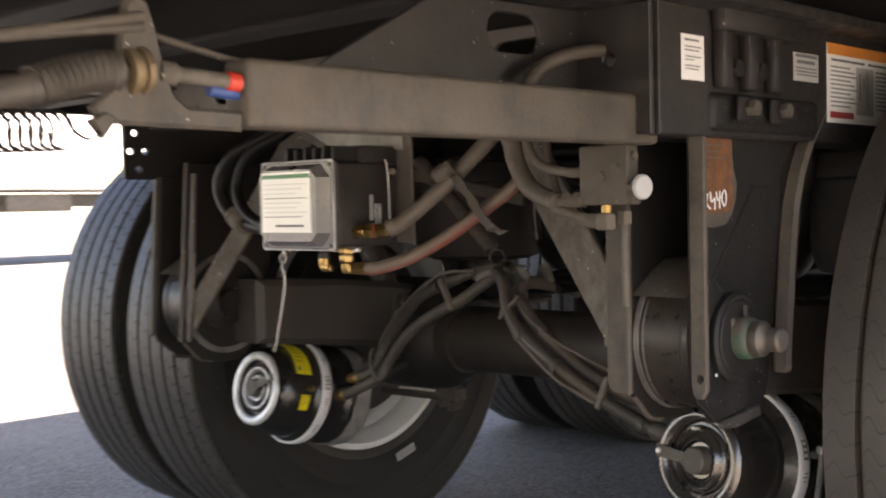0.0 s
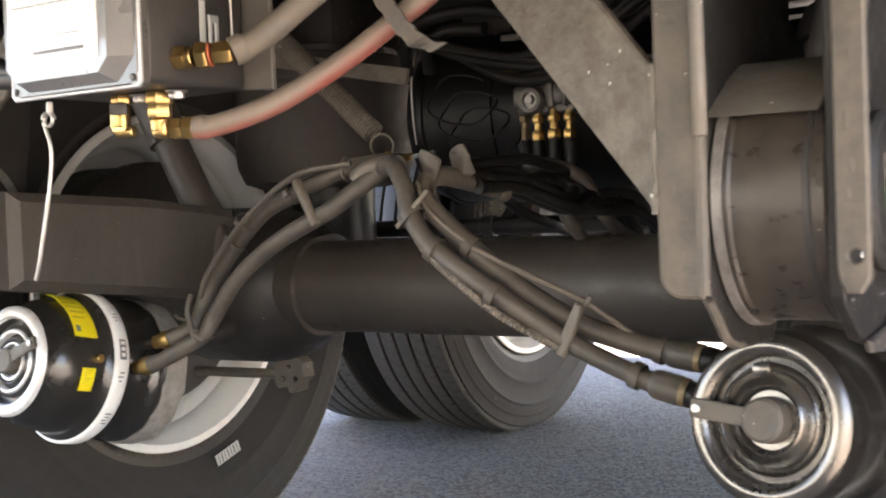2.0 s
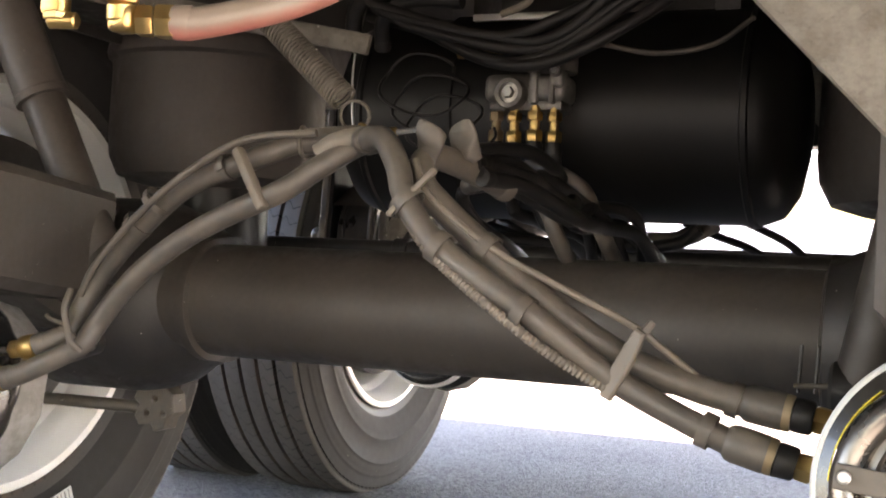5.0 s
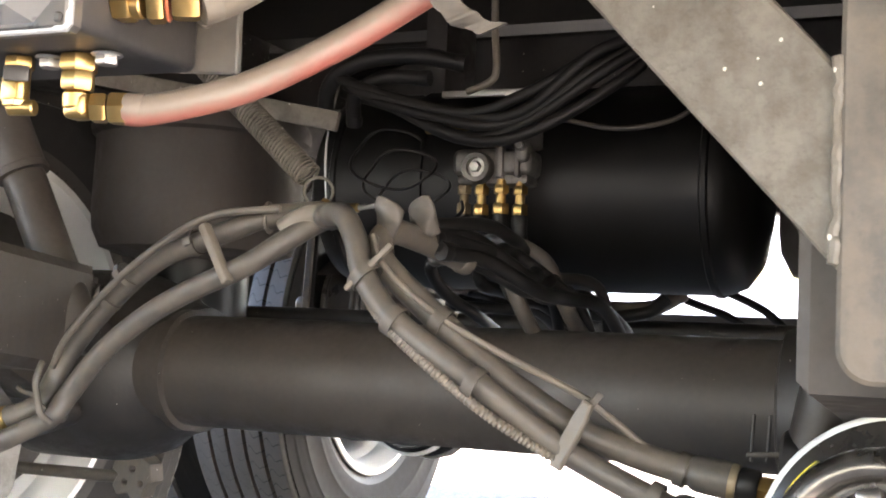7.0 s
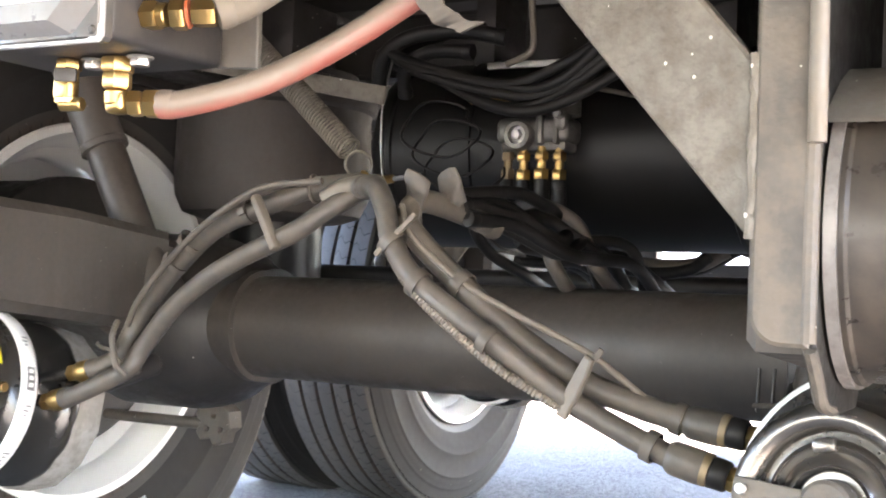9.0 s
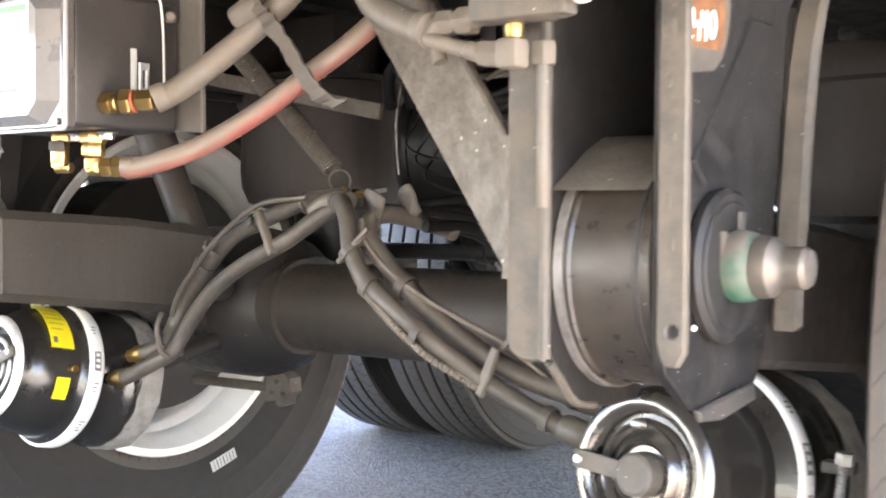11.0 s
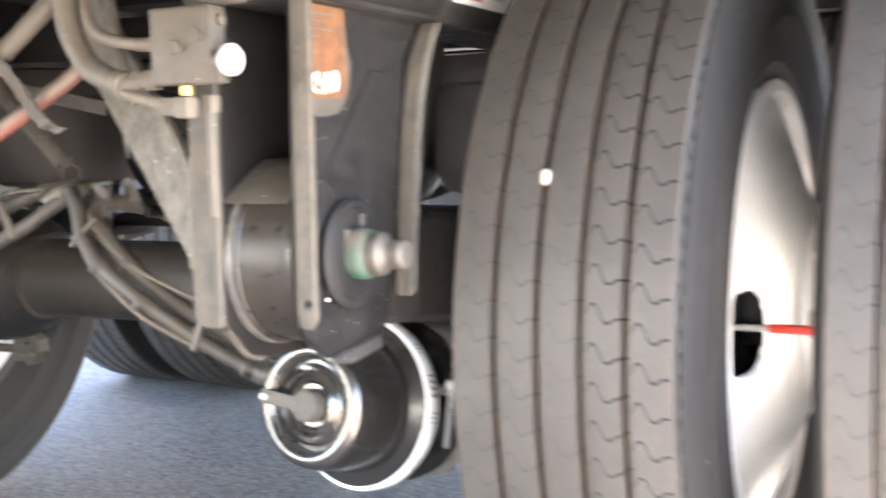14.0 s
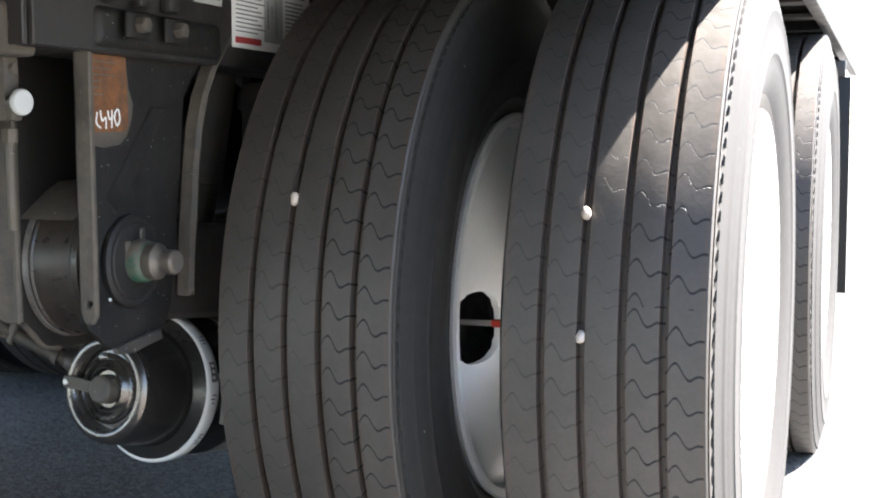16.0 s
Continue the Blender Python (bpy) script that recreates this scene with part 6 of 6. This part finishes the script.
for i in range(4):
    hose("black brake line behind the rear cross member", [(-0.34, 0.75 + 0.06 * i, 0.61 + 0.012 * i), jit((-0.2, 0.78, 0.600), 0.012), jit((-0.1, 0.85, 0.600), 0.012), jit((-0.03, 0.9, 0.610), 0.012), (0.04, 0.9, 0.645)], 0.010, RUBBER_BLACK)
hose("thin black cable drooping across the tank", [(0.10, 0.03, 0.80), (0.16, 0.04, 0.79), (0.22, 0.05, 0.80), (0.26, 0.06, 0.83)], 0.003, RUBBER_HOSE, "cable", "sensor_cable")
loops = [(-0.11 + 0.05 * math.cos(a) + 0.006 * i / 4, 0.0 + 0.01 * math.sin(3 * a), 0.765 + 0.028 * math.sin(a) - 0.002 * i) for i, a in ((k, 2 * math.pi * k / 12) for k in range(38))]
hose("coiled thin black sensor cable", loops, 0.0018, RUBBER_BLACK, "cable", "cable_coil", per=3, segs=8)

# ---- spiral hose and gland at the front bracket ----
gland = thing("hose_gland", "ribbed brass bulkhead gland in the bracket", "hose fitting")
part("collar", lathe([(0.010, 0), (0.0175, 0.001), (0.0175, 0.006), (0.0145, 0.007), (0.0145, 0.010), (0.017, 0.011), (0.017, 0.017), (0.010, 0.018)], along((0.572, -1.362, 0.874), (0, -1, -0.12)), 28, closed=True), BRASS_DULL, gland)
part("inner_pipe", join(rod((0.57, -1.350, 0.874), (0.57, -1.335, 0.873), 0.0095, 16), rod((0.57, -1.345, 0.874), (0.57, -1.268, 0.870), 0.0062, 16)), GREY_STEEL, gland)
part("blue_sleeve", rod((0.566, -1.302, 0.864), (0.566, -1.272, 0.862), 0.0055, 14), BLUE_FIT, gland, "blue plastic sleeve")
part("red_sleeve", rod((0.570, -1.288, 0.8712), (0.570, -1.2755, 0.8705), 0.0078, 14), RED_FIT, gland, "red plastic sleeve")
hose("ribbed spring-guarded grey air hose", [(0.572, -1.385, 0.872), (0.574, -1.41, 0.869), (0.576, -1.44, 0.860), (0.578, -1.455, 0.855)], 0.0120, RUBBER_HOSE, wave=0.0034, pitch=0.0062)
hose("dusty grey air hose leading forward", [(0.578, -1.45, 0.856), (0.58, -1.50, 0.842), (0.585, -1.58, 0.80), (0.59, -1.66, 0.77)], 0.0118, RUBBER_HOSE)
hose("dusty grey air hose arched behind the slide bar", [(0.530, -0.885, 0.880), (0.530, -0.862, 0.905), (0.532, -0.831, 0.924), (0.534, -0.770, 0.939), (0.536, -0.704, 0.943), (0.538, -0.645, 0.934), (0.54, -0.62, 0.915)], 0.0075, RUBBER_HOSE)
curl = thing("coiled_cord", "thin dark coiled cord hanging by the bracket", "coiled cord")
part("cord", coil((0.605, -1.505, 0.823), (0.585, -1.436, 0.827), 0.0135, 0.0013, 8, 6), RUBBER_BLACK, curl)
part("tail", sweep([(0.585, -1.435, 0.838), (0.583, -1.425, 0.826), (0.58, -1.412, 0.822), (0.575, -1.400, 0.830)], 0.0012, 6), RUBBER_BLACK, curl)
for dz, dy in ((0.0, 0.0), (0.008, 0.02)):
    hose("dark lever rod above the front bracket", [(0.575, -1.365, 0.905 + dz), (0.58, -1.42, 0.897 + dz * 0.5), (0.585, -1.50, 0.884)], 0.004, CHASSIS_DUSTY, "rod", "lever_rod")
hose("thin steel rod running back over the bar", [(0.56, -1.36, 0.905), (0.55, -1.28, 0.893), (0.54, -1.20, 0.885)], 0.003, CHASSIS_DUSTY, "rod", "lever_rod")

# ---- stays, straps and tape near the middle ----
stay = thing("steel_stay", "grey flat steel stay beside the air tank", "bracket")
part("bar", tblock(along((-0.312, -0.10, 0.818), (-0.395, 0.0, 0.078)), 0.008, 0.022, 0.40, 0.002), GREY_STEEL, stay)
wrap = thing("tape_strap", "crumpled grey tape strap tying the hoses", "tape")
rng = random.Random(7)
band_line = spline([(0.162, -0.612, 0.832), (0.174, -0.611, 0.819), (0.190, -0.610, 0.802), (0.210, -0.606, 0.776), (0.225, -0.602, 0.752), (0.239, -0.598, 0.738), (0.256, -0.594, 0.732)], 5)
bm = bmesh.new()
rows_ = []
for q_ in band_line:
    w_ = 0.0075 + rng.uniform(-0.0015, 0.0015)
    off = Vector((0.0, rng.uniform(-0.002, 0.002), 0.0))
    rows_.append([bm.verts.new(q_ + off + Vector((w_, dy, 0.35 * w_))) for dy in (0.0, 0.0025)] + [bm.verts.new(q_ + off + Vector((-w_, dy, -0.35 * w_))) for dy in (0.0025, 0.0)])
for a_, b_ in zip(rows_, rows_[1:]):
    for i in range(4):
        bm.faces.new((a_[i], a_[(i + 1) % 4], b_[(i + 1) % 4], b_[i]))
bm.faces.new(rows_[0])
bm.faces.new(rows_[-1])
part("strip", bm, RUBBER_HOSE, wrap, smooth=60)
part("knot", sweep([(0.142, -0.605, 0.812), (0.152, -0.603, 0.818), (0.168, -0.598, 0.826)], 0.0135, 14, per=4), RUBBER_PALE, wrap)
tag_ = thing("cable_tag", "narrow silver tag on the side of the control box", "tag")
part("sheet", block(0.0465, 0.0478, -0.650, -0.643, 0.752, 0.790, 0.0005), LABEL_GREY, tag_)

# ---- small marks and stones ----
for x, y, z, a in ((0.767, -0.476, 0.676, 0.3), (1.1275, -0.486, 0.665, 1.1), (1.1275, -0.508, 0.532, 2.0)):
    bm = bmesh.new()
    bmesh.ops.create_icosphere(bm, subdivisions=2, radius=0.0068, matrix=Matrix.Translation((x, y + 0.004, z)) @ Matrix.Rotation(a, 4, "X") @ Matrix.Diagonal((0.8, 1.0, 1.35, 1)))
    for v in bm.verts:
        v.co += noise.noise_vector(v.co * 190) * 0.0018
    tagged(finish("pebble", bm, PEBBLE, smooth=60), "small pale stone stuck in the tyre groove", "stone", group="stones in the tread")
mark = thing("barcode_label", "small white barcode label on the tyre sidewall", "sticker")
mm = Matrix.Translation((-0.7262, 0.171, 0.180)) @ Matrix.Rotation(radians(18), 4, "X") @ Matrix.Rotation(radians(-3), 4, "Y")
part("sheet", tblock(mm, 0.0012, 0.062, 0.020, 0), LABEL_GREY, mark, smooth=0)
for i in range(7):
    part("print_bar", tblock(mm @ Matrix.Translation((0.0008, -0.024 + 0.008 * i, 0)), 0.0006, 0.0015 + 0.001 * (i % 2), 0.016, 0), LABEL_INK, mark, smooth=0)

# ---- mud flaps behind the rear wheels ----
for sx in (-1, 1):
    flap = thing("mud_flap", "black rubber mud flap hanging behind the rear wheels", "mud flap", group="mud flaps")
    part("sheet", block(sx * 0.72, sx * 1.316, 2.10, 2.108, 0.28, 0.94, 0.002), RUBBER_BLACK, flap)
    part("hanger_bar", block(sx * 0.55, sx * 1.30, 2.09, 2.13, 0.94, 0.99, 0.003), CHASSIS, flap)

# ---- yard beyond ----
far = thing("far_building", "long pale industrial building across the yard", "building")
part("wall", block(-60, -2, 60, 75, 0, 7, 0), TRAILER_WHITE, far, smooth=0)
part("trim_band", block(-60, -2, 59.9, 60, 4.2, 4.9, 0), YELLOW_BODY, far, smooth=0)
part("roof", block(-61, -1, 59.5, 76, 7, 7.4, 0), WALL_PALE, far, smooth=0)
truck = thing("parked_truck", "white and yellow box truck parked across the yard", "truck")
part("box_body", block(-18.5, -16, 3.0, 13.0, 1.18, 3.7, 0.05), TRAILER_WHITE, truck)
part("chassis_rail", block(-18.0, -16.7, 3.2, 12.8, 0.92, 1.12, 0.01), CHASSIS, truck)
part("side_box", block(-16.6, -16.2, 6.9, 8.0, 0.84, 1.10, 0.02), CHASSIS_DUSTY, truck)
part("stripe", block(-16, -15.97, 3.0, 13.0, 1.25, 1.55, 0), YELLOW_BODY, truck, smooth=0)
for y in (4.5, 5.7, 11.4):
    part("truck_wheel", rod((-16.25, y, 0.45), (-16.6, y, 0.45), 0.45, 32, 0.05), CHASSIS, truck)

# ---- rear of the trailer ----
# bar and uprights added to block bright background showing past the hanger and tank
guard = thing("gap_bar", "dark bar under the trailer's tail, added to close bright gaps", "underride guard")
part("crossbar", block(-1.22, 1.22, 2.58, 2.66, 0.475, 0.664, 0.008), CHASSIS, guard)
for x in (-0.75, 0.75):
    part("upright", block(x - 0.04, x + 0.04, 2.66, 2.72, 0.56, 1.13, 0.004), CHASSIS, guard)
